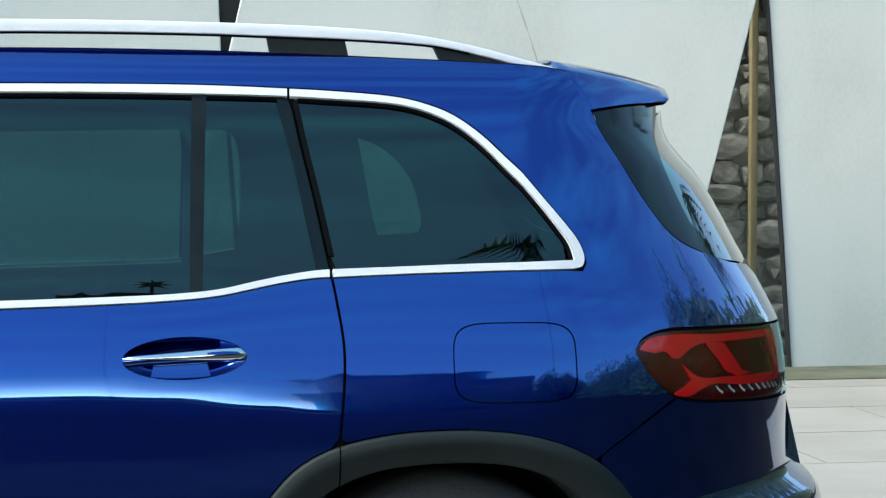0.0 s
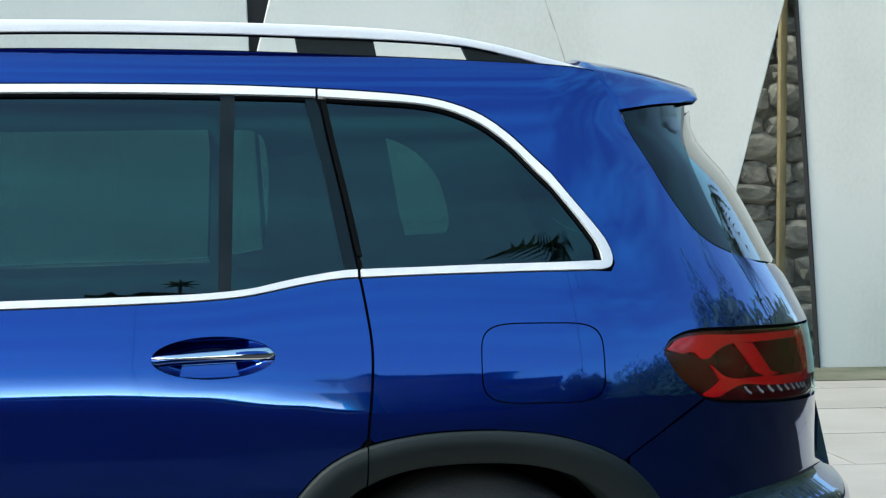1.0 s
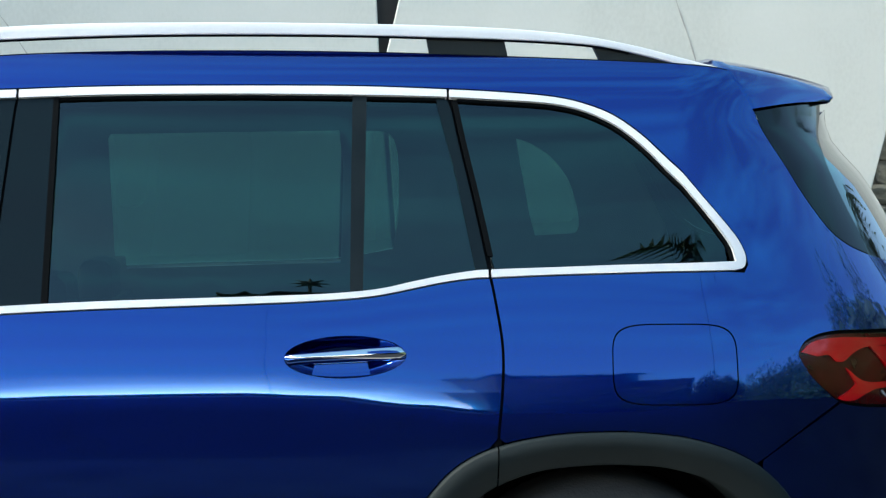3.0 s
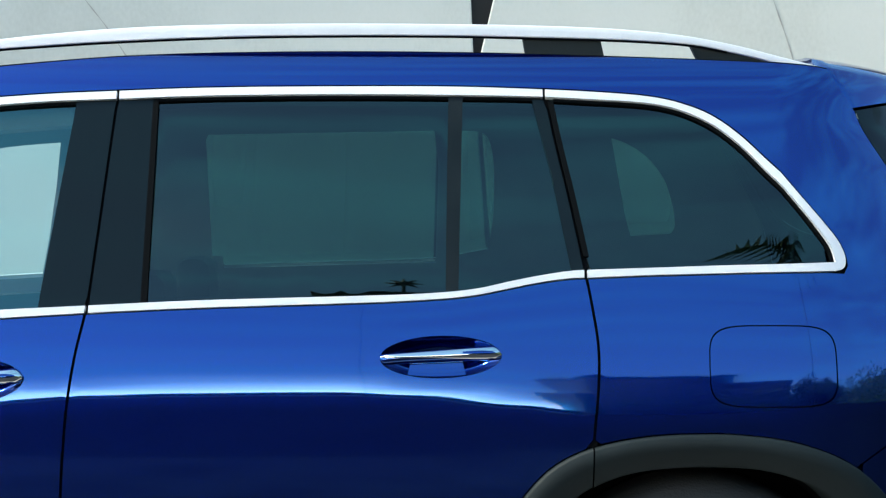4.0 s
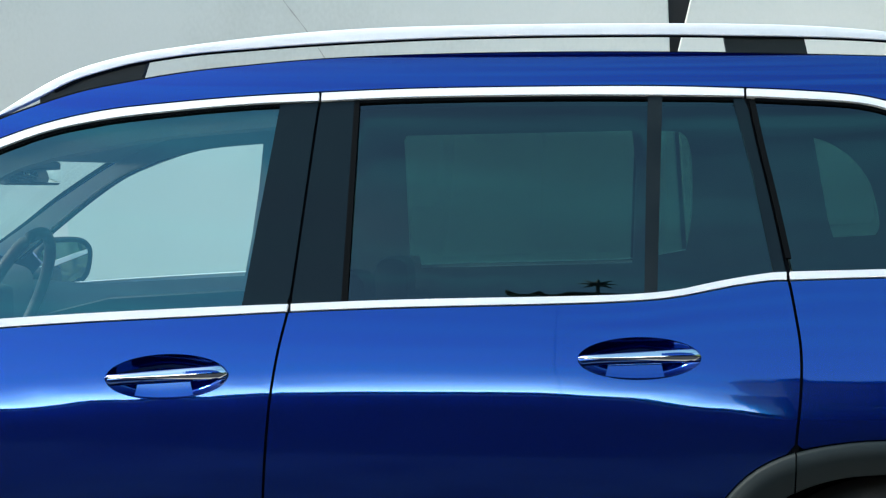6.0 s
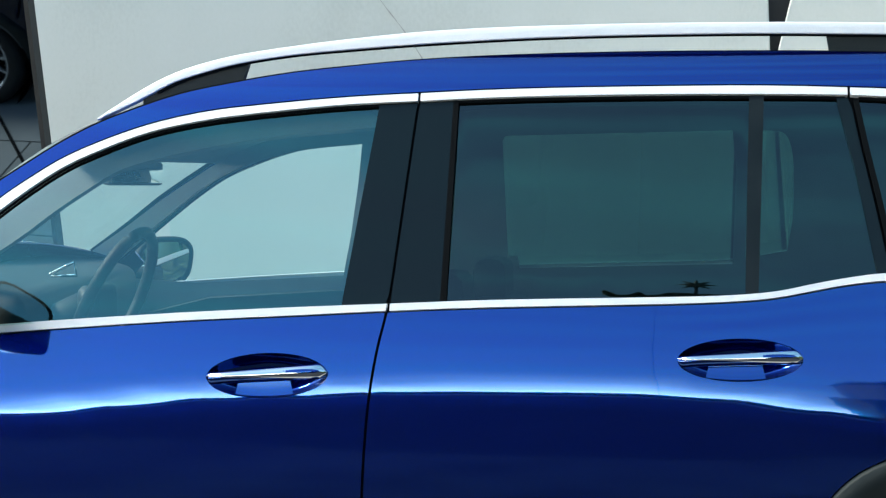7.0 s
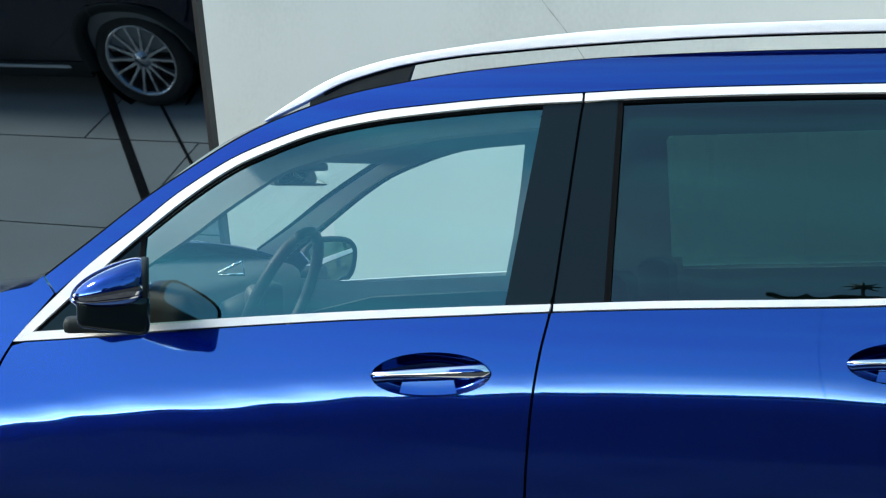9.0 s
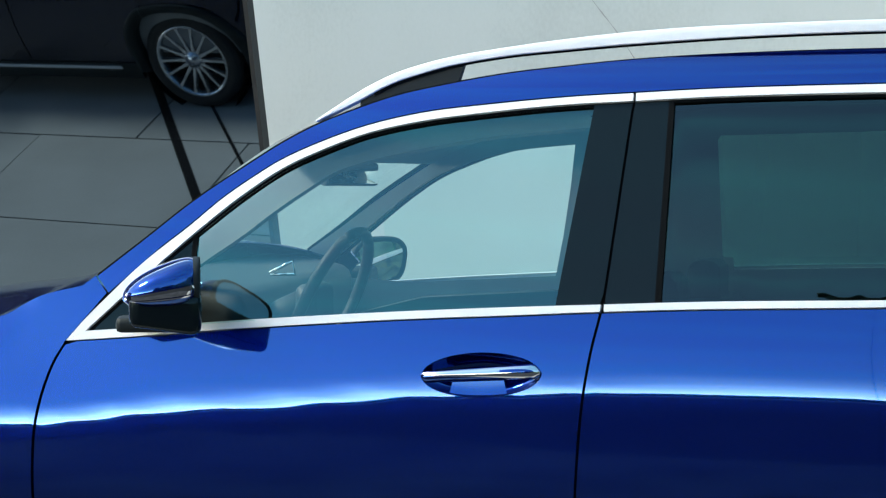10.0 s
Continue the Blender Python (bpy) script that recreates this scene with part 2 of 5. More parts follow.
def triangles(outline, holes, step):
    """Fills a flat outline with holes by an even net of triangles."""
    def clean(line):
        out = []
        for v in line:
            if not out or (abs(v[0] - out[-1][0]) + abs(v[1] - out[-1][1])) > 4e-4:
                out.append((float(v[0]), float(v[1])))
        while len(out) > 3 and abs(out[0][0] - out[-1][0]) + abs(out[0][1] - out[-1][1]) < 4e-4:
            out.pop()
        return out
    loops = [clean(outline)] + [clean(h) for h in holes]
    verts, edges = [], []
    for lp in loops:
        k = len(verts)
        verts += lp
        edges += [(k + i, k + (i + 1) % len(lp)) for i in range(len(lp))]
    border = np.array(verts)
    xs, ys = [v[0] for v in loops[0]], [v[1] for v in loops[0]]
    n = 0
    y = min(ys) + step / 2
    while y < max(ys):
        x = min(xs) + (step / 2 if n % 2 else step)
        while x < max(xs):
            if inside(loops[0], x, y) and not any(inside(h, x, y) for h in loops[1:]):
                if np.min((border[:, 0] - x) ** 2 + (border[:, 1] - y) ** 2) > (0.45 * step) ** 2:
                    verts.append((x, y))
            x += step
        y += step * 0.866
        n += 1
    got, _, faces, orig, _, _ = delaunay_2d_cdt([Vector(v) for v in verts], edges, [], 0, 1e-6)
    keep = []
    for f in faces:
        cx, cy = sum(got[i][0] for i in f) / 3, sum(got[i][1] for i in f) / 3
        if inside(loops[0], cx, cy) and not any(inside(h, cx, cy) for h in loops[1:]):
            keep.append(tuple(f))
    return [(v[0], v[1]) for v in got], keep


def facing(s, z, surface):
    a, b = np.array(surface(s, z)), 1e-3
    n = np.cross(np.array(surface(s + b, z)) - a, np.array(surface(s, z + b)) - a)
    return n / np.linalg.norm(n)


def panel_mesh(name, outline, mat, holes=(), inset=0.0, step=0.03, depth=0.012, surface=None):
    """A pressed panel that follows the flank, with its edges folded inwards."""
    surface = surface or side
    flat, faces = triangles(outline, holes, step)
    norms = [facing(s, z, surface) for s, z in flat]
    front = [np.array(surface(s, z)) - n * inset for (s, z), n in zip(flat, norms)]
    verts, out = list(front), []
    for f in faces:
        a, b, c = (front[i] for i in f)
        out.append(f if np.dot(np.cross(b - a, c - a), norms[f[0]]) > 0 else f[::-1])
    if depth:
        count = {}
        for f in out:
            for a, b in zip(f, f[1:] + f[:1]):
                count[(a, b)] = 1
        rim, pair = [e for e in count if (e[1], e[0]) not in count], {}
        for i in {i for e in rim for i in e}:
            pair[i] = (len(verts), len(verts) + 1)
            verts += [front[i] - norms[i] * 0.0004, front[i] - norms[i] * depth]
        out += [(pair[b][0], pair[a][0], pair[a][1], pair[b][1]) for a, b in rim]
    me = mesh_of(name, verts, out, mat)
    me.normals_split_custom_set_from_vertices([tuple(norms[i]) if i < len(front) else (0, 0, 0) for i in range(len(verts))])
    return me


def strip(line, w0, w1):
    """The flat band between a line moved by w0 and by w1."""
    return shifted(line, w0) + shifted(line, w1)[::-1]


def oval(cx, cz, a, b, n=40, power=2.0, tilt=0.0):
    out = []
    for i in range(n):
        t = 2 * math.pi * i / n
        c, s = math.cos(t), math.sin(t)
        x, z = a * abs(c) ** (2 / power) * (1 if c > 0 else -1), b * abs(s) ** (2 / power) * (1 if s > 0 else -1)
        out.append((cx + x * math.cos(tilt) - z * math.sin(tilt), cz + x * math.sin(tilt) + z * math.cos(tilt)))
    return out


def tube(path, radius, sides=10, flat=1.0, cap=True):
    """A swept round bar as (verts, faces); flat squeezes it sideways."""
    p = [Vector(q) for q in path]
    verts, faces = [], []
    for i, c in enumerate(p):
        d = (p[min(i + 1, len(p) - 1)] - p[max(i - 1, 0)]).normalized()
        u = Vector((0, 1, 0)) if abs(d.y) < 0.9 else Vector((1, 0, 0))
        v = d.cross(u).normalized()
        u = v.cross(d).normalized()
        r = radius[i] if isinstance(radius, (list, tuple)) else radius
        for k in range(sides):
            a = 2 * math.pi * k / sides
            verts.append(c + u * math.cos(a) * r * flat + v * math.sin(a) * r)
    for i in range(len(p) - 1):
        for k in range(sides):
            a, b = i * sides + k, i * sides + (k + 1) % sides
            faces.append((a, b, b + sides, a + sides))
    if cap:
        faces += [tuple(range(sides))[::-1], tuple(range(len(verts) - sides, len(verts)))]
    return verts, faces


def rounded_box(x0, x1, y0, y1, z0, z1, r=0.02, seg=3):
    bm = bmesh.new()
    bmesh.ops.create_cube(bm, size=1)
    for v in bm.verts:
        v.co = Vector(((x0 + x1) / 2 + v.co.x * (x1 - x0), (y0 + y1) / 2 + v.co.y * (y1 - y0), (z0 + z1) / 2 + v.co.z * (z1 - z0)))
    if r:
        bmesh.ops.bevel(bm, geom=list(bm.edges), offset=r, segments=seg, affect="EDGES", profile=0.6)
    return bm


def grid_mesh(name, rows, mat):
    """A skin over rows of points."""
    n = len(rows[0])
    faces = [(i * n + k, i * n + k + 1, (i + 1) * n + k + 1, (i + 1) * n + k) for i in range(len(rows) - 1) for k in range(n - 1)]
    return mesh_of(name, [v for r in rows for v in r], faces, mat)


def lathe(profile, n, cy=0.0):
    """Turns (radius, y) about the y axis; returns verts and faces."""
    verts, faces, m = [], [], len(profile)
    for i in range(n):
        a = 2 * math.pi * i / n
        verts += [(r * math.cos(a), y + cy, r * math.sin(a)) for r, y in profile]
    for i in range(n):
        for k in range(m - 1):
            a, b = i * m + k, ((i + 1) % n) * m + k
            faces.append((a, a + 1, b + 1, b))
    return verts, faces



# ---- the car's flank: one smooth surface, side(s, z), s along the car (front is minus), y inwards ----
def smooth_table(pairs):
    """A monotone cubic through (x, y) pairs, flat beyond the ends' slopes."""
    xs, ys = [p[0] for p in pairs], [p[1] for p in pairs]
    n = len(xs)
    d = [(ys[i + 1] - ys[i]) / (xs[i + 1] - xs[i]) for i in range(n - 1)]
    m = [d[0]] + [0 if d[i - 1] * d[i] <= 0 else 2 * d[i - 1] * d[i] / (d[i - 1] + d[i]) for i in range(1, n - 1)] + [d[-1]]

    def value(x):
        if x <= xs[0]:
            return ys[0] + m[0] * (x - xs[0])
        if x >= xs[-1]:
            return ys[-1] + m[-1] * (x - xs[-1])
        i = next(k for k in range(n - 1) if x <= xs[k + 1])
        h = xs[i + 1] - xs[i]
        u = (x - xs[i]) / h
        return (ys[i] * (1 + 2 * u) * (1 - u) ** 2 + m[i] * h * u * (1 - u) ** 2
                + ys[i + 1] * u * u * (3 - 2 * u) + m[i + 1] * h * u * u * (u - 1))
    return value


LEAN = smooth_table([(0.15, 0.11), (0.30, 0.075), (0.45, 0.04), (0.60, 0.019), (0.72, 0.009), (0.80, 0.0055), (0.845, 0.0035), (0.872, 0.0025),
                     (0.89, 0.003), (0.92, 0.006), (0.96, 0.013), (1.00, 0.0225), (1.05, 0.037), (1.10, 0.054), (1.30, 0.128), (1.46, 0.193), (1.50, 0.214),
                     (1.53, 0.236), (1.56, 0.268), (1.60, 0.33)])
CREASE = smooth_table([(-3.2, 0.686), (-2.2, 0.711), (-1.88, 0.728), (-1.56, 0.771), (-1.3, 0.793), (-1.0, 0.824), (-0.7, 0.841), (-0.46, 0.852), (-0.15, 0.855), (0.06, 0.842),
                       (0.20, 0.827), (0.32, 0.816), (0.45, 0.812), (0.62, 0.818), (1.0, 0.845), (1.8, 0.87)])
REAR = smooth_table([(0.15, 0.820), (0.40, 0.935), (0.55, 0.905), (0.64, 0.813), (0.72, 0.809), (0.80, 0.809), (0.95, 0.789), (1.02, 0.754), (1.14, 0.677), (1.30, 0.576), (1.42, 0.489), (1.50, 0.490), (1.60, 0.440)])
TAIL, NOSE, BEND = 0.75, -2.15, 0.80


def side(s, z):
    """The point of the flank at s along the car and z up."""
    w = max(0.0, min(1.0, (1.22 - z) / 0.40)) * max(0.0, min(1.0, (z - 0.45) / 0.3))
    y = LEAN(z + (0.872 - CREASE(s)) * w * w * (3 - 2 * w))
    if s < -1.9 and z > 0.9:
        y += 3.0 * min(1.0, (-1.9 - s) / 0.25) * (z - 0.9) ** 2
    x = s
    if s > TAIL:
        a = (s - TAIL) / BEND
        u = max(0.0, min(1.0, (a - 0.7) / 0.6))
        swell = 0.016 * math.exp(-((z - 1.27) / 0.17) ** 2) * u * u * (3 - 2 * u)
        x, y = TAIL + REAR(z) * math.sin(a) + swell, y + (0.90 - y) * (1 - math.cos(a))
    elif s < NOSE:
        a = (NOSE - s) / BEND
        x, y = NOSE - 0.80 * math.sin(a), y + (0.90 - y) * (1 - math.cos(a))
    return x, y, z


def glass_side(s, z):
    """The window glass: it runs on above the flank without the crease."""
    y = LEAN(z)
    a = max(0.0, s - TAIL) / BEND
    return min(s, TAIL) + REAR(z) * math.sin(a), y + (0.90 - y) * (1 - math.cos(a)), z


# ---- design lines of the car, as (s, z) on the flank ----
TRIM_OUT = flow([(-1.815, 0.938), (-1.775, 0.983), (-1.717, 1.04), (-1.646, 1.107), (-1.542, 1.19), (-1.473, 1.250), (-1.41, 1.295), (-1.351, 1.332), (-1.277, 1.366), (-1.167, 1.405), (-1.044, 1.432),
                 (-0.921, 1.446), (-0.739, 1.461), (-0.593, 1.468), (-0.419, 1.475), (-0.129, 1.479), (0.103, 1.479), (0.273, 1.474), (0.381, 1.469), (0.498, 1.459), (0.556, 1.446), (0.614, 1.423),
                 (0.67, 1.383), (0.726, 1.328), (0.79, 1.267), (0.857, 1.198), (0.883, 1.164), (0.892, 1.133), (0.884, 1.115), (0.862, 1.109)], 5)
TRIM_IN = flow([(-1.769, 0.96), (-1.64, 1.077), (-1.51, 1.191), (-1.436, 1.252), (-1.348, 1.313), (-1.275, 1.348), (-1.165, 1.389), (-1.041, 1.415), (-0.919, 1.43), (-0.738, 1.446), (-0.591, 1.452), (-0.418, 1.459),
                (-0.128, 1.463), (0.103, 1.462), (0.273, 1.459), (0.38, 1.453), (0.497, 1.441), (0.555, 1.425), (0.612, 1.398), (0.668, 1.354), (0.723, 1.296), (0.786, 1.235), (0.831, 1.187),
                (0.855, 1.154), (0.861, 1.126)], 5)
TRIM_IN = [(x, z) if x < 0.35 else (x + 0.006 * min(1, (x - 0.35) / 0.2), z + 0.005 * min(1, (x - 0.35) / 0.2) * max(0, min(1, (z - 1.13) / 0.1))) for x, z in TRIM_IN]
BELT_TOP = flow([(-1.769, 0.96), (-1.637, 0.971), (-1.476, 0.986), (-1.333, 0.998), (-1.058, 1.018), (-0.82, 1.032), (-0.635, 1.041), (-0.423, 1.051), (-0.073, 1.061), (0.034, 1.065), (0.099, 1.07), (0.143, 1.076),
                 (0.198, 1.088), (0.254, 1.099), (0.321, 1.109), (0.355, 1.111), (0.479, 1.115), (0.594, 1.119), (0.71, 1.122), (0.861, 1.126)], 5)
BELT_BOT = flow([(-1.815, 0.938), (-1.636, 0.953), (-1.476, 0.969), (-1.333, 0.981), (-1.058, 1.002), (-0.819, 1.016), (-0.634, 1.027), (-0.423, 1.037), (-0.073, 1.048), (0.034, 1.053), (0.099, 1.058), (0.143, 1.064),
                 (0.198, 1.075), (0.254, 1.086), (0.321, 1.095), (0.354, 1.096), (0.478, 1.101), (0.593, 1.104), (0.709, 1.107), (0.862, 1.109)], 5)
ROOF_EDGE = flow([(-1.752, 1.079), (-1.647, 1.160), (-1.542, 1.245), (-1.416, 1.332), (-1.357, 1.370), (-1.296, 1.403), (-1.235, 1.429), (-1.113, 1.471), (-0.99, 1.497), (-0.869, 1.517), (-0.749, 1.53),
                  (-0.63, 1.541), (-0.484, 1.549), (-0.249, 1.555), (-0.013, 1.556), (0.223, 1.553), (0.457, 1.546), (0.71, 1.537), (0.922, 1.527), (0.96, 1.522)], 5)
SPOILER_SEAM = [(0.96, 1.522), (0.988, 1.488), (1.046, 1.434)]
INSERT_FRONT = flow([(1.046, 1.434), (1.085, 1.364), (1.116, 1.284), (1.147, 1.23), (1.183, 1.184), (1.232, 1.154), (1.306, 1.132)], 5)
INSERT_REAR = flow([(1.50, 1.474), (1.47, 1.427), (1.385, 1.374), (1.315, 1.316), (1.305, 1.251), (1.312, 1.179), (1.306, 1.132)], 5)
GATE_SEAM = flow([(1.306, 1.132), (1.328, 1.062), (1.341, 0.977)], 4)
LAMP_TOP = flow([(0.984, 0.941), (0.999, 0.959), (1.032, 0.972), (1.081, 0.978), (1.186, 0.976), (1.294, 0.973), (1.41, 0.968), (1.581, 0.962), (1.78, 0.955)], 5)
LAMP_LOW = flow([(0.984, 0.941), (1.008, 0.902), (1.05, 0.863), (1.08, 0.844), (1.129, 0.833), (1.31, 0.817), (1.475, 0.806), (1.60, 0.800), (1.78, 0.795)], 5)
BUMPER_SEAM = [(1.076, 0.845), (0.889, 0.731)]
ARCH_OUT = flow([(0.165, 0.26), (0.152, 0.48), (0.178, 0.59), (0.228, 0.671), (0.283, 0.728), (0.36, 0.766), (0.472, 0.788), (0.585, 0.793), (0.642, 0.791), (0.757, 0.775), (0.864, 0.733),
                 (0.941, 0.665), (0.99, 0.58), (1.02, 0.48), (1.03, 0.26)], 6)
ARCH_IN = flow([(0.245, 0.26), (0.235, 0.46), (0.258, 0.57), (0.298, 0.638), (0.36, 0.687), (0.44, 0.716), (0.53, 0.726), (0.61, 0.727), (0.70, 0.719), (0.79, 0.69), (0.855, 0.642),
                (0.90, 0.58), (0.93, 0.50), (0.945, 0.42), (0.95, 0.26)], 6)
DOOR_REAR = flow([(0.278, 1.473), (0.296, 1.373), (0.319, 1.265), (0.349, 1.111), (0.363, 1.031), (0.371, 0.976), (0.373, 0.932), (0.370, 0.867), (0.364, 0.801), (0.358, 0.70)], 5)
DOOR_MID = flow([(-0.593, 1.467), (-0.606, 1.30), (-0.617, 1.164), (-0.630, 1.036), (-0.647, 0.953), (-0.659, 0.875), (-0.668, 0.796), (-0.677, 0.67), (-0.682, 0.50), (-0.684, 0.33)], 5)
DOOR_FRONT = flow([(-1.815, 0.938), (-1.842, 0.892), (-1.859, 0.843), (-1.871, 0.788), (-1.880, 0.72), (-1.887, 0.606), (-1.888, 0.45), (-1.88, 0.33)], 5)
HOOD_EDGE = flow([(-3.38, 0.74), (-3.1, 0.83), (-2.8, 0.885), (-2.5, 0.925), (-2.2, 0.958), (-1.984, 0.988), (-1.928, 1.016), (-1.882, 1.036), (-1.787, 1.058)], 5)
GAP = 0.0028


def along(line, z0, z1):
    """The stretch of an upright line between two heights, from z1 down to z0."""
    return [p for p in line if z0 - 1e-6 <= p[1] <= z1 + 1e-6]


def cut_top(line, z):
    """An upright line from height z downwards."""
    for a, b in zip(line, line[1:]):
        if a[1] >= z >= b[1]:
            u = (a[1] - z) / max(1e-9, a[1] - b[1])
            return [(a[0] + u * (b[0] - a[0]), z)] + [p for p in line if p[1] < z - 1e-6]
    return line


def moved(line, ds):
    return [(p[0] + ds, p[1]) for p in line]


def height_on(line, s):
    for a, b in zip(line, line[1:]):
        if a[0] <= s <= b[0]:
            return a[1] + (s - a[0]) / max(1e-9, b[0] - a[0]) * (b[1] - a[1])
    return line[-1][1]


car = thing("car", "metallic blue sport utility car with silver roof rails, parked on paving", "car")
near_parts = []


def near(name, data, label="", mat=None):
    ob = part(name, data, car, label, mat)
    near_parts.append(ob)
    return ob


# body side: roof band, quarter and tail pillar in one pressing
flap_hole = oval(0.716, 0.925, 0.127, 0.080, 48, 4.5)
body_line = (ROOF_EDGE + SPOILER_SEAM[1:] + INSERT_FRONT[1:] + GATE_SEAM[1:] + shifted([p for p in LAMP_TOP if p[0] < 1.335], 0.006)[::-1]
             + shifted([p for p in LAMP_LOW if p[0] < 1.074], -0.006) + [BUMPER_SEAM[1]]
             + [p for p in shifted(ARCH_OUT, 0.003) if 0.3645 < p[0] < 0.884 and p[1] > 0.72][::-1]
             + [p for p in moved(DOOR_REAR, GAP)[::-1] if 0.775 < p[1] < 1.092] + shifted(clip_line(BELT_BOT, 0.3548, 0.84), -0.003) + [(0.884, 1.104), (0.897, 1.120)]
             + [p for p in shifted(TRIM_OUT, 0.005)[::-1] if p[1] > 1.128 and -1.71 < p[0]] + [(-1.722, 1.044)])
body_side = near("side_panel", panel_mesh("side_panel", body_line, blue, [flap_hole], step=0.026))
part("fuel_flap", panel_mesh("fuel_flap", oval(0.716, 0.925, 0.1245, 0.0775, 48, 4.5), blue, inset=0.0006, step=0.026), body_side)
part("flap_recess", panel_mesh("flap_recess", oval(0.716, 0.925, 0.135, 0.088, 40, 4.5), void, inset=0.010, step=0.05, depth=0), body_side)
part("gutter_seal", panel_mesh("gutter_seal", strip(ROOF_EDGE, -0.004, 0.006), rubber, inset=0.004, step=0.05), body_side)
part("frame_seal", panel_mesh("frame_seal", strip(TRIM_OUT, -0.012, 0.012), rubber, inset=0.007, step=0.05, depth=0), body_side)

# front wing
wing_line = (moved(DOOR_FRONT, -GAP * 1.6)[::-1] + [(-1.727, 1.043), (-1.757, 1.080)] + HOOD_EDGE[::-1] + [(-3.40, 0.60), (-3.40, 0.24), (-2.80, 0.24)]
             + [(-2.35 + 0.40 * math.cos(math.radians(a)), 0.345 + 0.40 * math.sin(math.radians(a))) for a in range(196, -16, -8)] + [(-1.94, 0.24), (-1.885, 0.25)])
near("front_wing", panel_mesh("front_wing", wing_line, blue, step=0.04))

# doors
fh, rh = (-0.871, 0.8965, 0.125, 0.045, 0.045), (0.063, 0.9435, 0.119, 0.041, 0.02)


def door(name, outline, handle):
    return near(name, panel_mesh(name, outline, blue, [oval(*handle[:4], 48, 2.0, handle[4])], step=0.024))


front_line = (moved(DOOR_FRONT, GAP)[1:-1] + [(-1.87, 0.335), (-0.69, 0.335)] + [p for p in moved(DOOR_MID, -GAP)[::-1] if p[1] < 1.024]
              + shifted(clip_line(BELT_BOT, -1.79, -0.6352), -0.003)[::-1])
front_door = door("front_door", front_line, fh)
rear_line = ([p for p in moved(DOOR_MID, GAP) if p[1] < 1.024] + [(-0.68, 0.335), (0.158, 0.335)]
             + [p for p in shifted(ARCH_OUT, 0.003) if p[0] < 0.3585 and p[1] > 0.345] + [p for p in moved(DOOR_REAR, -GAP)[::-1] if 0.772 < p[1] < 1.092]
             + shifted(clip_line(BELT_BOT, -0.629, 0.3487), -0.003)[::-1])
rear_door = door("rear_door", rear_line, rh)
part("shut_seal", panel_mesh("shut_seal", strip(DOOR_MID, -0.008, 0.008), void, inset=0.011, step=0.05, depth=0), front_door)
part("shut_seal", panel_mesh("shut_seal", strip(DOOR_FRONT, -0.012, 0.012), void, inset=0.011, step=0.05, depth=0), front_door)
part("shut_seal", panel_mesh("shut_seal", strip(DOOR_REAR, -0.008, 0.008), void, inset=0.011, step=0.05, depth=0), rear_door)


def trim(parent, s0, s1, top=True, name="window_trim"):
    if top:
        a, b = clip_line(TRIM_OUT[:-1], s0, s1), clip_line(TRIM_IN, s0, s1)
    else:
        a, b = clip_line(BELT_TOP, s0, s1), clip_line(BELT_BOT, s0, s1)
    part(name, panel_mesh(name, a + b[::-1], satin, inset=-0.004, step=0.04, depth=0.012), parent, "satin aluminium window trim")


SEAL = 0.006
m_top, r_top = -0.5925, 0.2765
# front door window with its triangle, pillar cover and bright line
front_in = clip_line(TRIM_IN, -1.769, m_top - GAP)
part("window_trim", panel_mesh("window_trim", [(-1.815, 0.9385)] + clip_line(TRIM_OUT[1:], -1.812, m_top - GAP) + front_in[::-1], satin, inset=-0.004, step=0.04), front_door, "satin aluminium window trim")
part("belt_trim", panel_mesh("belt_trim", clip_line(BELT_TOP, -1.769, -0.631) + clip_line(BELT_BOT, -1.815, -0.633)[::-1], satin, inset=-0.004, step=0.04), front_door, "satin aluminium belt trim")
pillar_f = [(-0.676, 1.449), (-0.705, 1.197), (-0.7255, 1.036)]
front_glass = shifted(clip_line(TRIM_IN, -1.525, -0.676), -0.002) + pillar_f[1:] + clip_line(BELT_TOP, -1.527, -0.73)[::-1]
part("window_pane", panel_mesh("window_pane", front_glass, tint_clear, inset=0.010, step=0.05, depth=0, surface=glass_side), front_door, "clear green-tinted window pane").visible_shadow = False
part("sail_panel", panel_mesh("sail_panel", clip_line(TRIM_IN, -1.768, -1.53) + clip_line(BELT_TOP, -1.768, -1.53)[::-1], black_gloss, inset=0.006, step=0.05), front_door, "black mirror triangle")
part("window_seal", panel_mesh("window_seal", strip(clip_line(TRIM_IN, -1.768, -0.60), -SEAL, 0.004), rubber, inset=0.004, step=0.05), front_door)
part("quarter_bar", panel_mesh("quarter_bar", strip([(-1.530, 1.168), (-1.528, 1.08), (-1.526, 0.985)], -0.005, 0.005), rubber, inset=0.003, step=0.05), front_door)
part("pillar_cover", panel_mesh("pillar_cover", clip_line(TRIM_IN, -0.676, m_top - GAP) + [p for p in moved(DOOR_MID, -GAP) if 1.043 < p[1] < 1.45] + [(-0.636, 1.0405)] + pillar_f[::-1], black_gloss, inset=0.003, step=0.04), front_door, "gloss black pillar cover")

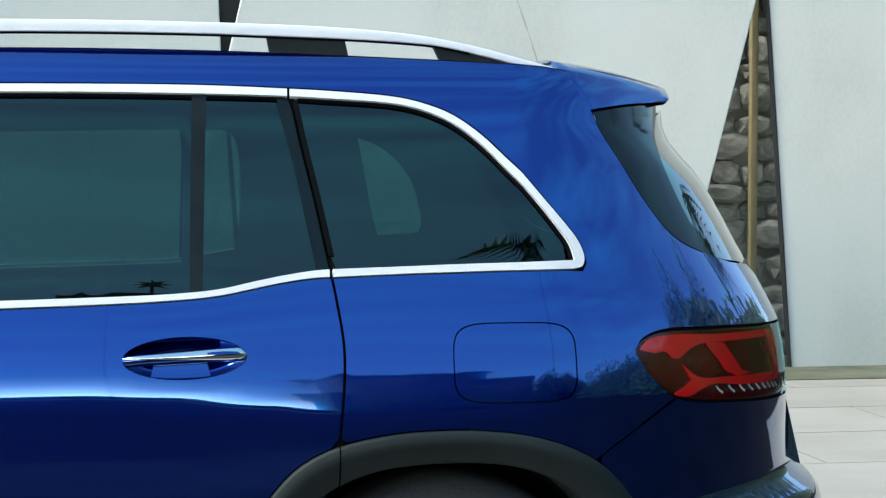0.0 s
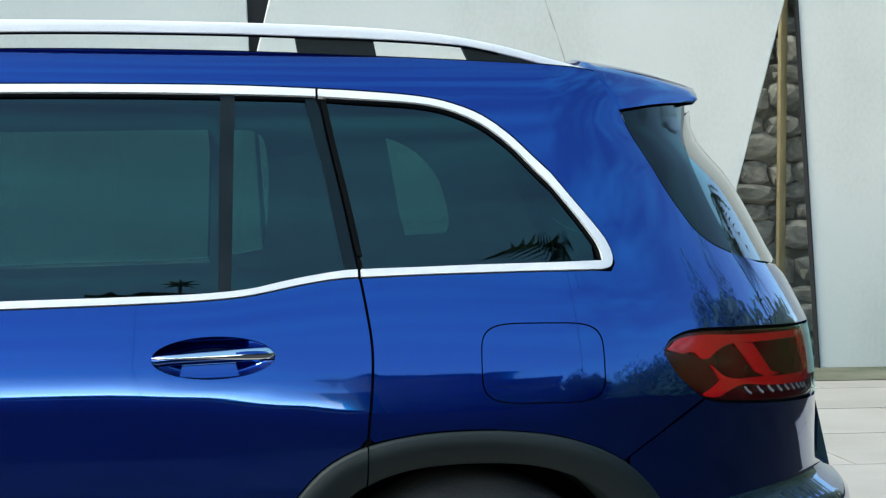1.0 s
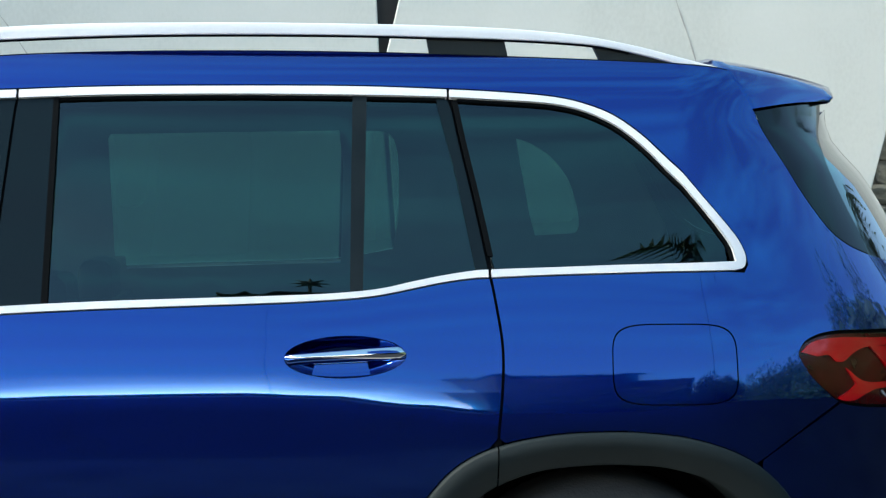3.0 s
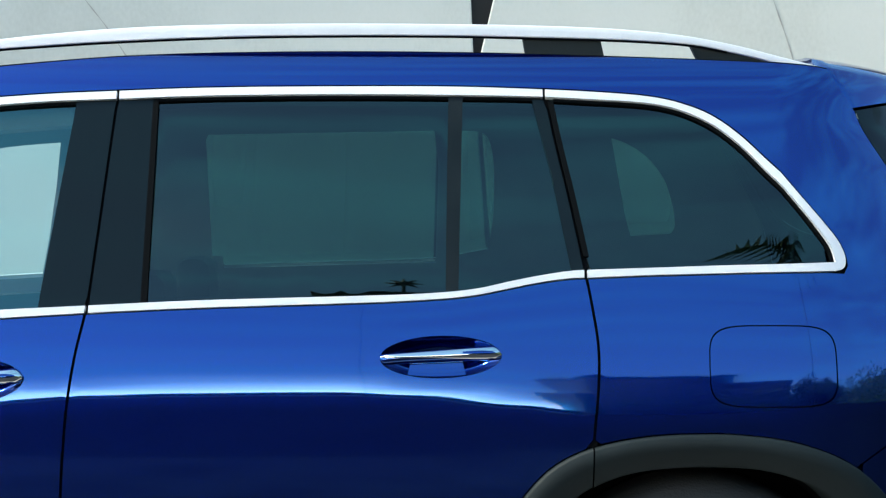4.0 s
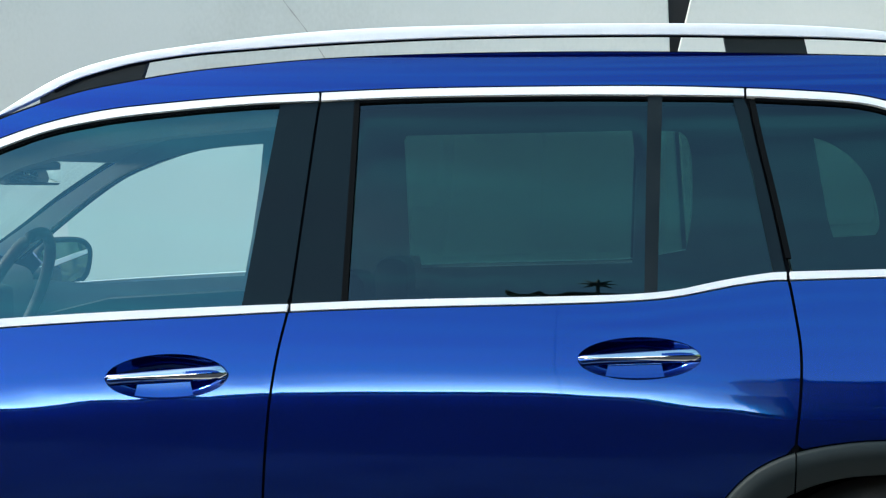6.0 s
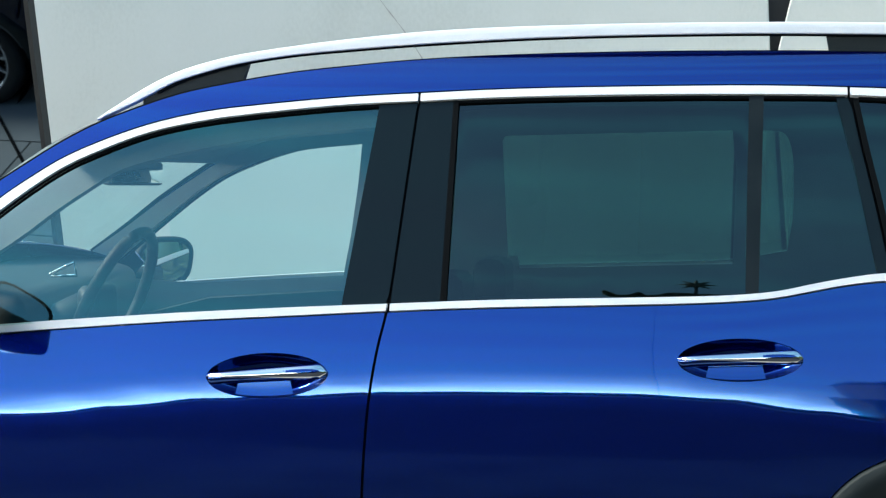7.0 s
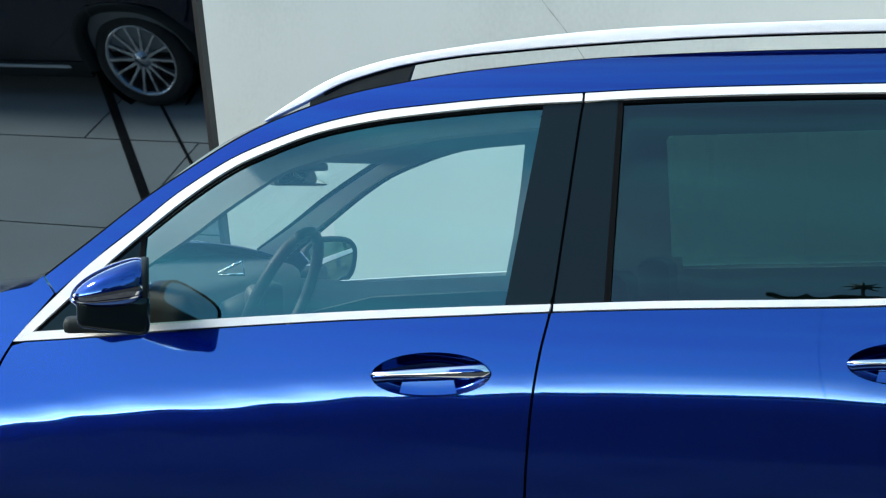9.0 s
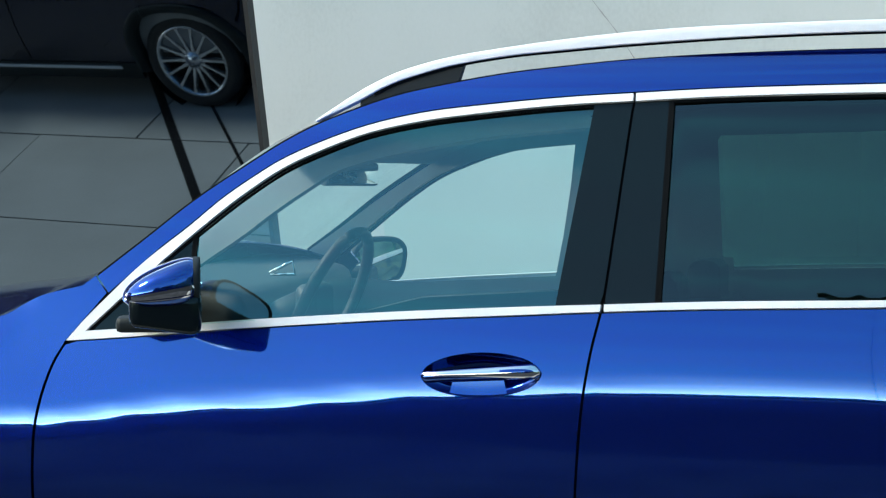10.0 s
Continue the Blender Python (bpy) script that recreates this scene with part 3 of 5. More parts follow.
# rear door windows
trim(rear_door, m_top + GAP, r_top - GAP)
trim(rear_door, -0.625, 0.347, False, "belt_trim")
rd_front, rd_div, rd_rear = [(-0.511, 1.461), (-0.511, 1.26), (-0.5125, 1.045)], [(0.081, 1.465), (0.078, 1.30), (0.073, 1.066)], [(0.258, 1.462), (0.288, 1.31), (0.325, 1.105)]
glass_a = clip_line(TRIM_IN, -0.511, 0.085) + rd_div[1:] + clip_line(BELT_TOP, -0.512, 0.075)[::-1]
glass_b = clip_line(TRIM_IN, 0.10, 0.258) + rd_rear[1:] + clip_line(BELT_TOP, 0.095, 0.32)[::-1]
for g in (glass_a, glass_b):
    part("window_pane", panel_mesh("window_pane", g, tint_dark, inset=0.010, step=0.05, depth=0, surface=glass_side), rear_door, "dark privacy glass window pane")
part("pillar_cover", panel_mesh("pillar_cover", clip_line(TRIM_IN, m_top + GAP, -0.521) + [(-0.522, 1.26), (-0.525, 1.046)] + [(-0.624, 1.042)] + [p for p in moved(DOOR_MID, GAP)[::-1] if 1.045 < p[1] < 1.448], black_gloss, inset=0.003, step=0.04), rear_door, "gloss black pillar cover")
part("window_seal", panel_mesh("window_seal", [(-0.521, 1.455), (-0.510, 1.455), (-0.511, 1.26), (-0.5125, 1.045), (-0.525, 1.045), (-0.522, 1.26)], rubber, inset=0.001, step=0.05), rear_door)
part("window_seal", panel_mesh("window_seal", strip(clip_line(TRIM_IN, -0.585, 0.27), -SEAL, 0.004), rubber, inset=0.004, step=0.05), rear_door)
part("window_divider", panel_mesh("window_divider", [(0.081, 1.462), (0.110, 1.462), (0.105, 1.30), (0.098, 1.068), (0.073, 1.066), (0.077, 1.30)], divider_black, inset=0.002, step=0.04), rear_door, "dark upright window divider")
part("window_seal", panel_mesh("window_seal", [(0.252, 1.455), (0.274, 1.455)] + [p for p in moved(DOOR_REAR, -GAP) if 1.11 < p[1] < 1.45] + [(0.343, 1.109), (0.324, 1.106), (0.288, 1.30)], black_gloss, inset=0.002, step=0.05), rear_door, "black rear window frame")

# quarter window
quarter = near("quarter_window", panel_mesh("quarter_window", clip_line(TRIM_IN[:-3], r_top + 0.012, 0.90)[:-1] + [(0.848, 1.165), (0.850, 1.128)] + clip_line(BELT_TOP, 0.362, 0.85)[::-1] + [p for p in moved(DOOR_REAR, 0.010)[::-1] if 1.13 < p[1] < 1.445],
                                            tint_dark, inset=0.010, step=0.05, depth=0, surface=glass_side), "fixed privacy glass rear quarter window")
q_out = clip_line(TRIM_OUT[:-12], r_top + GAP, 2) + [p for p in TRIM_OUT[-12:]]
q_in = clip_line(TRIM_IN, r_top + GAP, 2)
part("window_trim", panel_mesh("window_trim", q_out + [(0.861, 1.126)] + q_in[::-1], satin, inset=-0.004, step=0.04), quarter, "satin aluminium window trim")
part("belt_trim", panel_mesh("belt_trim", clip_line(BELT_TOP, 0.3535, 0.861) + clip_line(BELT_BOT, 0.3535, 0.862)[::-1], satin, inset=-0.004, step=0.04), quarter, "satin aluminium belt trim")
part("window_seal", panel_mesh("window_seal", strip(TRIM_IN[TRIM_IN.index(clip_line(TRIM_IN, 0.29, 2)[1]):], -SEAL, 0.004), rubber, inset=0.004, step=0.05), quarter)
part("window_seal", panel_mesh("window_seal", [p for p in moved(DOOR_REAR, GAP) if 1.115 < p[1] < 1.458] + [p for p in moved(DOOR_REAR, 0.014)[::-1] if 1.115 < p[1] < 1.455], rubber, inset=0.003, step=0.05), quarter)

# tail: black insert, rear glass, tailgate, bumper, lamp
near("spoiler_fin", panel_mesh("spoiler_fin", shifted(INSERT_FRONT, 0.003) + INSERT_REAR[::-1][1:], black_gloss, inset=0.0, step=0.03, depth=0.02), "gloss black fin beside the rear window")
near("rear_window", panel_mesh("rear_window", [(p[0] + 0.006, p[1]) for p in INSERT_REAR[4:]] + [(1.43, 1.116), (1.57, 1.105), (1.80, 1.095), (2.004, 1.09), (2.004, 1.46), (1.7, 1.46)], gate_glass, inset=0.004, step=0.04, depth=0.01), "dark tailgate window")
near("tailgate", panel_mesh("tailgate", moved(GATE_SEAM, 0.004)[::-1] + [(1.435, 1.109), (1.57, 1.098), (1.80, 1.088), (2.004, 1.083), (2.004, 0.60), (1.82, 0.60), (1.80, 0.79)] + shifted([p for p in LAMP_TOP if p[0] > 1.35], 0.006)[::-1], blue, step=0.04))
near("rear_bumper", panel_mesh("rear_bumper", shifted(LAMP_LOW[LAMP_LOW.index([p for p in LAMP_LOW if p[0] > 1.078][0]):], -0.006) + [(1.815, 0.59), (2.004, 0.595), (2.004, 0.30), (1.40, 0.26), (1.035, 0.28)]
                               + [p for p in shifted(ARCH_OUT, 0.003)[::-1] if p[0] > 0.892 and p[1] > 0.28] + [(0.895, 0.7315)], blue, step=0.035))
lamp = near("tail_lamp", panel_mesh("tail_lamp", LAMP_TOP + LAMP_LOW[::-1], smoke_lens, inset=0.010, step=0.035, depth=0.02), "red tail lamp with smoked lens")
LA = flow([(0.992, 0.945), (1.018, 0.963), (1.079, 0.971), (1.201, 0.966), (1.401, 0.960), (1.70, 0.952)], 4) + flow([(1.70, 0.935), (1.361, 0.945), (1.258, 0.947), (1.165, 0.947), (1.125, 0.935), (1.10, 0.922), (1.078, 0.923), (1.062, 0.936), (1.03, 0.935)], 4)
LB = [(1.181, 0.950), (1.25, 0.945), (1.275, 0.918), (1.311, 0.880), (1.35, 0.872), (1.29, 0.868), (1.245, 0.885), (1.215, 0.918)]
LC = flow([(1.103, 0.908), (1.148, 0.879), (1.25, 0.872), (1.508, 0.860), (1.70, 0.855)], 4) + flow([(1.70, 0.838), (1.519, 0.838), (1.30, 0.850), (1.195, 0.860), (1.150, 0.850), (1.12, 0.840), (1.077, 0.846), (1.11, 0.862), (1.128, 0.874)], 4)
LD = [(1.48, 0.955), (1.60, 0.950), (1.62, 0.85), (1.52, 0.858)]
for k, shape in enumerate((LA, LB, LC, LD)):
    part("light_guide", panel_mesh("light_guide", shape, red_lens, inset=0.007 - 0.0008 * k, step=0.03, depth=0.008), lamp, "bright red light guide")
for k in range(9):
    s = 1.205 + 0.047 * k - 0.0012 * k * k
    tick = flow([(s, 0.854 - 0.0025 * k), (s + 0.008, 0.846 - 0.0022 * k), (s + 0.022, 0.838 - 0.002 * k)], 3)
    part("lamp_fin", panel_mesh("lamp_fin", strip(tick, -0.0022, 0.0022), satin, inset=0.0055, step=0.05, depth=0.003), lamp, "small pale fin")
part("lamp_cover", panel_mesh("lamp_cover", LAMP_TOP + LAMP_LOW[::-1], lamp_clear, inset=0.001, step=0.035, depth=0), lamp).visible_shadow = False
part("lamp_gap", panel_mesh("lamp_gap", shifted(LAMP_TOP, 0.010) + shifted(LAMP_LOW, -0.010)[::-1], void, inset=0.016, step=0.05, depth=0), lamp)


# wheel arch cladding
def cladding_mesh(outer, inner):
    rows = []
    for a, b in zip(outer, inner):
        n = facing(a[0], a[1], side)
        row = []
        for u, out in ((0, -0.006), (0, 0.009), (0.06, 0.013), (0.40, 0.015), (0.48, 0.012), (0.95, 0.002), (1.0, -0.004), (1.02, -0.09)):
            s, z = a[0] + u * (b[0] - a[0]), a[1] + u * (b[1] - a[1])
            row.append(tuple(np.array(side(s, z)) + n * out))
        rows.append(row)
    return grid_mesh("wheel_arch", rows, cladding)


cut = min(range(len(ARCH_OUT)), key=lambda i: abs(ARCH_OUT[i][0] - 0.3605) + (0 if ARCH_OUT[i][1] > 0.7 else 9))
cut_in = min(range(len(ARCH_IN)), key=lambda i: abs(ARCH_IN[i][0] - 0.357) + (0 if ARCH_IN[i][1] > 0.6 else 9))


def resample(line, n):
    d = np.cumsum([0] + [math.dist(a, b) for a, b in zip(line, line[1:])])
    t = np.linspace(0, d[-1], n)
    return list(zip(np.interp(t, d, [p[0] for p in line]), np.interp(t, d, [p[1] for p in line])))


near("wheel_arch", cladding_mesh(resample(ARCH_OUT[:cut + 1], 24), resample(ARCH_IN[:cut_in + 1], 24)), "dark grey plastic wheel arch cladding")
near("wheel_arch", cladding_mesh(moved(resample(ARCH_OUT[cut:], 40), 0.003), moved(resample(ARCH_IN[cut_in:], 40), 0.003)), "dark grey plastic wheel arch cladding")
front_out = [(-2.35 + 0.405 * math.cos(math.radians(a)), 0.345 + 0.405 * math.sin(math.radians(a))) for a in range(194, -15, -8)]
front_in_arch = [(-2.35 + 0.350 * math.cos(math.radians(a)), 0.345 + 0.350 * math.sin(math.radians(a))) for a in range(194, -15, -8)]
near("wheel_arch", cladding_mesh(front_out, front_in_arch), "dark grey plastic wheel arch cladding")
sill_line = [(-1.875, 0.331), (0.158, 0.331), (0.165, 0.20), (-1.90, 0.20)]
sill = near("sill", panel_mesh("sill", sill_line, cladding, inset=-0.006, step=0.06, depth=0.03), "dark grey plastic sill")
part("sill_trim", panel_mesh("sill_trim", [(-1.75, 0.305), (0.02, 0.305), (0.03, 0.283), (-1.76, 0.283)], satin, inset=-0.012, step=0.06), sill, "bright sill trim")


# handles: painted grip over a cupped recess
def handle(spec, flip=1):
    cx, cz, a, b, tilt = spec
    base = near("door_handle", None, "blue door handle with a chrome strip over a cupped recess")
    rows = []
    for k, r in enumerate((1.0, 0.985, 0.96, 0.925, 0.88, 0.82, 0.74, 0.6, 0.4, 0.2, 0.0)):
        row = []
        for i in range(41):
            t = 2 * math.pi * i / 40
            x, z = a * r * math.cos(t), b * r * math.sin(t)
            s, h = cx + x * math.cos(tilt) - z * math.sin(tilt), cz + x * math.sin(tilt) + z * math.cos(tilt)
            p = np.array(side(s, h)) - facing(cx, cz, side) * (0.034 * (1 - r ** (4.75 - 2.25 * math.sin(t))) if k else -0.0005)
            row.append(tuple(p))
        rows.append(row)
    part("recess", grid_mesh("recess", rows, blue), base)
    n = facing(cx, cz, side)

    def at(x, z, out):
        s, h = cx + x * math.cos(tilt) - z * math.sin(tilt), cz + x * math.sin(tilt) + z * math.cos(tilt)
        return tuple(np.array(side(s, h)) + n * out)
    top = lambda x: b * 0.99 * math.sqrt(max(0.0, 1 - (x / (a * 1.002)) ** 2))
    grip, bar = [], []
    for i in range(41):
        x = -a * 0.995 + 2 * a * 0.995 * i / 40
        e = 1 - abs(x / a) ** 6
        t = top(x)
        low = max(-t, -0.26 * b + 0.06 * b * (x / a))
        t = min(t, (0.10 + 0.30 * (i / 40)) * b + 0.10 * b)
        mid = 0.5 * (t + low)
        hgt = t - low
        lift = 0.006 + 0.016 * e
        grip.append([at(x, mid + 0.50 * hgt * math.cos(q), lift * (math.sin(q) if 0 <= math.sin(q) else 0.5 * math.sin(q))) for q in np.linspace(0, 2 * math.pi, 17)])
        c = (0.06 + 0.16 * (i / 40)) * b
        w = (0.10 + 0.27 * (i / 40) ** 1.2) * b * min(1.0, 8 * (1 - abs(x / a)) + 0.1)
        c = max(min(c, t - w), low + w) if t - low > 2 * w else mid
        u = lambda z: lift * math.sin(math.acos(max(-1, min(1, (z - mid) / max(1e-5, 0.5 * hgt)))))
        bar.append([at(x, c + w, u(c + w) + 0.0005), at(x, c + 0.6 * w, u(c + 0.6 * w) + 0.0028), at(x, c - 0.6 * w, u(c - 0.6 * w) + 0.0028), at(x, c - w, u(c - w) + 0.0005)])
    part("grip", grid_mesh("grip", grip, blue), base)
    # added flat patch that shapes the bright reflection low in the recess
    reflection_rows = []
    for i in range(15):
        q = -0.50 + 0.86 * i / 14
        edge_z = -0.88 * math.sqrt(1 - q * q)
        reflection_rows.append([at((q + (0.05 if q > 0 else -0.05) * k / 6) * a, b * (-0.24 + (edge_z + 0.24) * k / 6), -0.0125 + 0.0015 * (k / 6) ** 3) for k in range(7)])
    part("cup_floor", grid_mesh("cup_floor", reflection_rows, blue), base)
    part("chrome_strip", grid_mesh("chrome_strip", bar, chrome), base, "bright chrome strip")


handle(fh)
handle(rh)

# roof rails
RAIL_TOP = flow([(-1.318, 1.424), (-1.269, 1.457), (-1.203, 1.497), (-1.137, 1.526), (-1.072, 1.545), (-1.008, 1.559), (-0.881, 1.577), (-0.757, 1.591), (-0.62, 1.603), (-0.487, 1.610), (-0.25, 1.615), (-0.013, 1.616),
                 (0.223, 1.614), (0.341, 1.611), (0.459, 1.605), (0.578, 1.593), (0.696, 1.571), (0.755, 1.556), (0.861, 1.529)], 5)
RAIL_LOW = flow([(-1.318, 1.420), (-1.216, 1.463), (-1.137, 1.501), (-1.072, 1.521), (-1.008, 1.537), (-0.881, 1.556), (-0.757, 1.566), (-0.62, 1.575), (-0.368, 1.586), (-0.131, 1.590), (0.105, 1.590), (0.223, 1.588),
                 (0.401, 1.584), (0.519, 1.579), (0.601, 1.572), (0.696, 1.553), (0.79, 1.532), (0.861, 1.526)], 5)
RY = 0.275
rail = near("roof_rail", None, "satin silver roof rail on black feet")
ra, rb = resample(RAIL_TOP, 90), resample(RAIL_LOW, 90)
rows = []
for (x0, z0), (x1, z1) in zip(ra, rb):
    c, h, x = (z0 + z1) / 2, (z0 - z1) / 2, (x0 + x1) / 2
    rows.append([(x, RY + 0.017 * math.copysign(abs(math.cos(q)) ** 0.3, math.cos(q)) + 0.25 * h * math.sin(q), c + h * math.copysign(abs(math.sin(q)) ** 0.3, math.sin(q))) for q in np.linspace(0, 2 * math.pi, 25)])
part("bar", grid_mesh("bar", rows, satin), rail, "satin silver bar")


def foot(corners):
    line = corners
    verts = [(x, RY - 0.008, z) for x, z in line] + [(x, RY + 0.012, z) for x, z in line]
    n = len(line)
    faces = [tuple(range(n)), tuple(range(n, 2 * n))[::-1]] + [(i, (i + 1) % n, n + (i + 1) % n, n + i) for i in range(n)]
    me = mesh_of("rail_foot", verts, faces, cladding, False)
    part("rail_foot", me, rail, "black rail foot")


foot([(0.236, 1.594), (0.247, 1.535), (0.413, 1.530), (0.399, 1.590)])
foot([(0.586, 1.580), (0.614, 1.525), (0.80, 1.515), (0.80, 1.535), (0.70, 1.560), (0.64, 1.572)])
foot([(-0.978, 1.545), (-1.000, 1.480), (-1.216, 1.440), (-1.216, 1.465), (-1.10, 1.515)])
part("rail_line", mesh_of("rail_line", *tube([(x, RY - 0.012, z - 0.001) for x, z in rb[6:-8]], 0.0035, 6), rubber), rail)

# wing mirror
mirror = near("wing_mirror", None, "blue wing mirror with a black base and a pale strip for indicator and horizon reflection")
MC = (-1.522, -0.100, 1.082)


def cap_point(t, p, grow=1.0):
    """Shell of the mirror: t round, p from front (-90) to rear (90 degrees)."""
    cp, sp = math.cos(p), math.sin(p)
    x = 0.078 * math.copysign(abs(sp) ** 0.75, sp)
    f = abs(cp) ** (0.75 if sp < 0 else 0.35)
    y = 0.110 * f * math.copysign(abs(math.cos(t)) ** 0.75, math.cos(t))
    taper = 0.42 + 0.58 * ((x + 0.078) / 0.156) ** 0.8
    z = 0.062 * taper * f * math.copysign(abs(math.sin(t)) ** 0.75, math.sin(t))
    drop = -0.057 * (1 - taper)
    return (MC[0] + x * grow, MC[1] + y * grow, MC[2] + z * grow + drop)


def shell(t0, t1, p0, p1, grow, mat, name, nt=40, np_=20):
    return grid_mesh(name, [[cap_point(t0 + (t1 - t0) * i / nt, p0 + (p1 - p0) * k / np_, grow) for k in range(np_ + 1)] for i in range(nt + 1)], mat)


H = math.pi / 2
part("cap", shell(0, 2 * math.pi, -H, H * 0.62, 1.0, blue, "cap"), mirror)
# one chrome strip for the indicator and the bright horizon reflected beside it
part("indicator", shell(math.pi + 0.02, math.pi + 0.26, -H * 0.92, H * 0.60, 1.012, chrome, "indicator", 6, 24), mirror, "bright strip for the indicator and the horizon's reflection")
part("trim_line", shell(math.pi + 0.30, math.pi + 0.36, -H * 0.95, H * 0.58, 1.014, chrome, "trim_line", 3, 24), mirror, "thin chrome line")
part("trim_line", shell(math.pi * 0.46, math.pi * 0.50, -H * 0.6, H * 0.60, 1.012, chrome, "trim_line", 3, 20), mirror, "thin chrome line")


def mirror_edge(k, dx, n=40):
    """The rear edge of the mirror's shell, drawn in or out by k and moved back by dx."""
    ends = [Vector(cap_point(2 * math.pi * i / n, H * 0.62)) for i in range(n)]
    c = sum(ends, Vector()) / n
    return [tuple(c + (e - c) * k + Vector((dx, 0, 0))) for e in ends]


rim_rows = [mirror_edge(k, dx) for k, dx in ((1.012, -0.008), (1.03, 0.002), (1.02, 0.009), (0.96, 0.011), (0.92, 0.006))]
part("rim", grid_mesh("rim", [r + r[:1] for r in rim_rows], cladding), mirror, "dark rim")
part("mirror_glass", mesh_of("mirror_glass", mirror_edge(0.935, 0.007), [tuple(range(40))], looking_glass, False), mirror, "mirror glass")
bm = rounded_box(-1.585, -1.440, -0.190, -0.005, 0.975, 1.060, 0.022, 3)
for v in bm.verts:
    if v.co.x < -1.56:
        v.co.z += 0.015
part("base", bm, mirror, "black mirror base", black_gloss)
part("foot", rounded_box(-1.62, -1.50, -0.03, 0.06, 0.968, 1.0, 0.012, 2), mirror, "black mirror foot", cladding)

mirror.rotation_euler = (0, 0, radians(24))
mirror.location = Vector(MC) - Euler((0, 0, radians(24))).to_matrix() @ Vector(MC)

# the other flank, drawn a little longer ahead of its middle pillar
def warp(x):
    return x if x > -0.66 else 1.13 * x + 0.0858


def stretched(me):
    """The far side's window line runs a little further both ways."""
    me = me.copy()
    for v in me.vertices:
        x = v.co.x
        v.co.x = warp(x) if x < 0.42 else x + 0.05 * min(1.0, (x - 0.42) / 0.2) * max(0.0, min(1.0, (1.1 - x) / 0.2))
    return me


narrow = [c.name for c in rear_door.children if c.name.startswith(("window_pane", "window_seal")) and min(v.co.x for v in c.data.vertices) < -0.4 and max(v.co.z for v in c.data.vertices) < 1.47 and max(v.co.x for v in c.data.vertices) < 0.2]
for ob in list(near_parts):
    if ob.name.startswith("wing_mirror"):
        continue
    twin = ob.copy()
    scene.collection.objects.link(twin)
    twin.parent, twin.location, twin.scale = car, (0, 1.8, 0), (1, -1, 1)
    long = ob.name.startswith(("front_door", "side_panel", "quarter_window"))
    if long:
        twin.data, twin.location = stretched(ob.data), (0, 1.802, 0)
    wide = ob.name.startswith("rear_door")
    if wide:
        part("window_pane", panel_mesh("window_pane", clip_line(TRIM_IN, -0.60, 0.085) + rd_div[1:] + clip_line(BELT_TOP, -0.60, 0.075)[::-1], tint_dark, inset=0.010, step=0.05, depth=0, surface=glass_side), twin, "dark privacy glass window pane")
    for c in ob.children:
        if c.name.startswith(("sail_panel", "quarter_bar")) or wide and (c.name.startswith("pillar_cover") or c.name in narrow):
            continue
        d = c.copy()
        scene.collection.objects.link(d)
        d.parent = twin
        if long:
            d.data = stretched(c.data)
            if c.data.materials[0] == tint_clear:
                d.data.materials[0] = tint_thin

# the far wing mirror, its glass turned to the driver
MN, MT = Vector((0.73, -0.68, 0.02)).normalized(), Vector((0.68, 0.73, 0)).normalized()
far_mirror = part("wing_mirror", None, car, "dark wing mirror whose glass shows trees and sky")


def mirror_ring(half_w, half_h, back, n=44):
    out = []
    for x, z in oval(0, 0, half_w, half_h, n, 3.0):
        out.append(tuple(Vector((-1.725, 1.94, 1.034)) + MT * (x + 0.012 * z / half_h) + Vector((0, 0, z)) - MN * back))
    return out


far_shell = [mirror_ring(*q) for q in ((0.086, 0.064, 0.004), (0.092, 0.070, -0.004), (0.101, 0.078, -0.002), (0.106, 0.083, 0.012), (0.104, 0.080, 0.05), (0.085, 0.064, 0.09), (0.04, 0.03, 0.115), (0.002, 0.002, 0.12))]
part("housing", grid_mesh("housing", [r + r[:1] for r in far_shell], cladding), far_mirror, "dark housing")
part("mirror_glass", mesh_of("mirror_glass", mirror_ring(0.088, 0.066, 0.003), [tuple(range(44))], looking_glass, False), far_mirror, "mirror glass")
part("foot", rounded_box(-1.86, -1.72, 1.76, 1.92, 0.955, 1.02, 0.02, 3), far_mirror, "black mirror foot", cladding)

# roof, screens, bonnet
roof_pts = [p for p in resample(ROOF_EDGE, 110) if p[0] > -1.36]


def lid(points, crown, forward=0.0, n=16, drop=0.0, push=0.0):
    rows = []
    for s, z in points:
        x, y, _ = side(s, z)
        y += push
        rows.append([(x + (warp(x) - x) * (k / n if x > -1.8 else 0) - forward * (1 - (2 * k / n - 1) ** 2), y + (1.8 - 2 * y) * k / n, z - drop + crown * (1 - (2 * k / n - 1) ** 2)) for k in range(n + 1)])
    return rows


def roof_rows(points, crown, drop=0.0, push=0.004):
    """Rows across the car; the front edge bows forward to meet the windscreen."""
    rows = lid(points, crown, 0.0, drop=drop, push=push)
    for (s, z), row in zip(points, rows):
        f = 0.17 * max(0.0, min(1.0, (-0.9 - s) / 0.46)) ** 1.5
        for k, v in enumerate(row):
            row[k] = (v[0] - f * (1 - (k / 8 - 1) ** 2), v[1], v[2])
    return rows


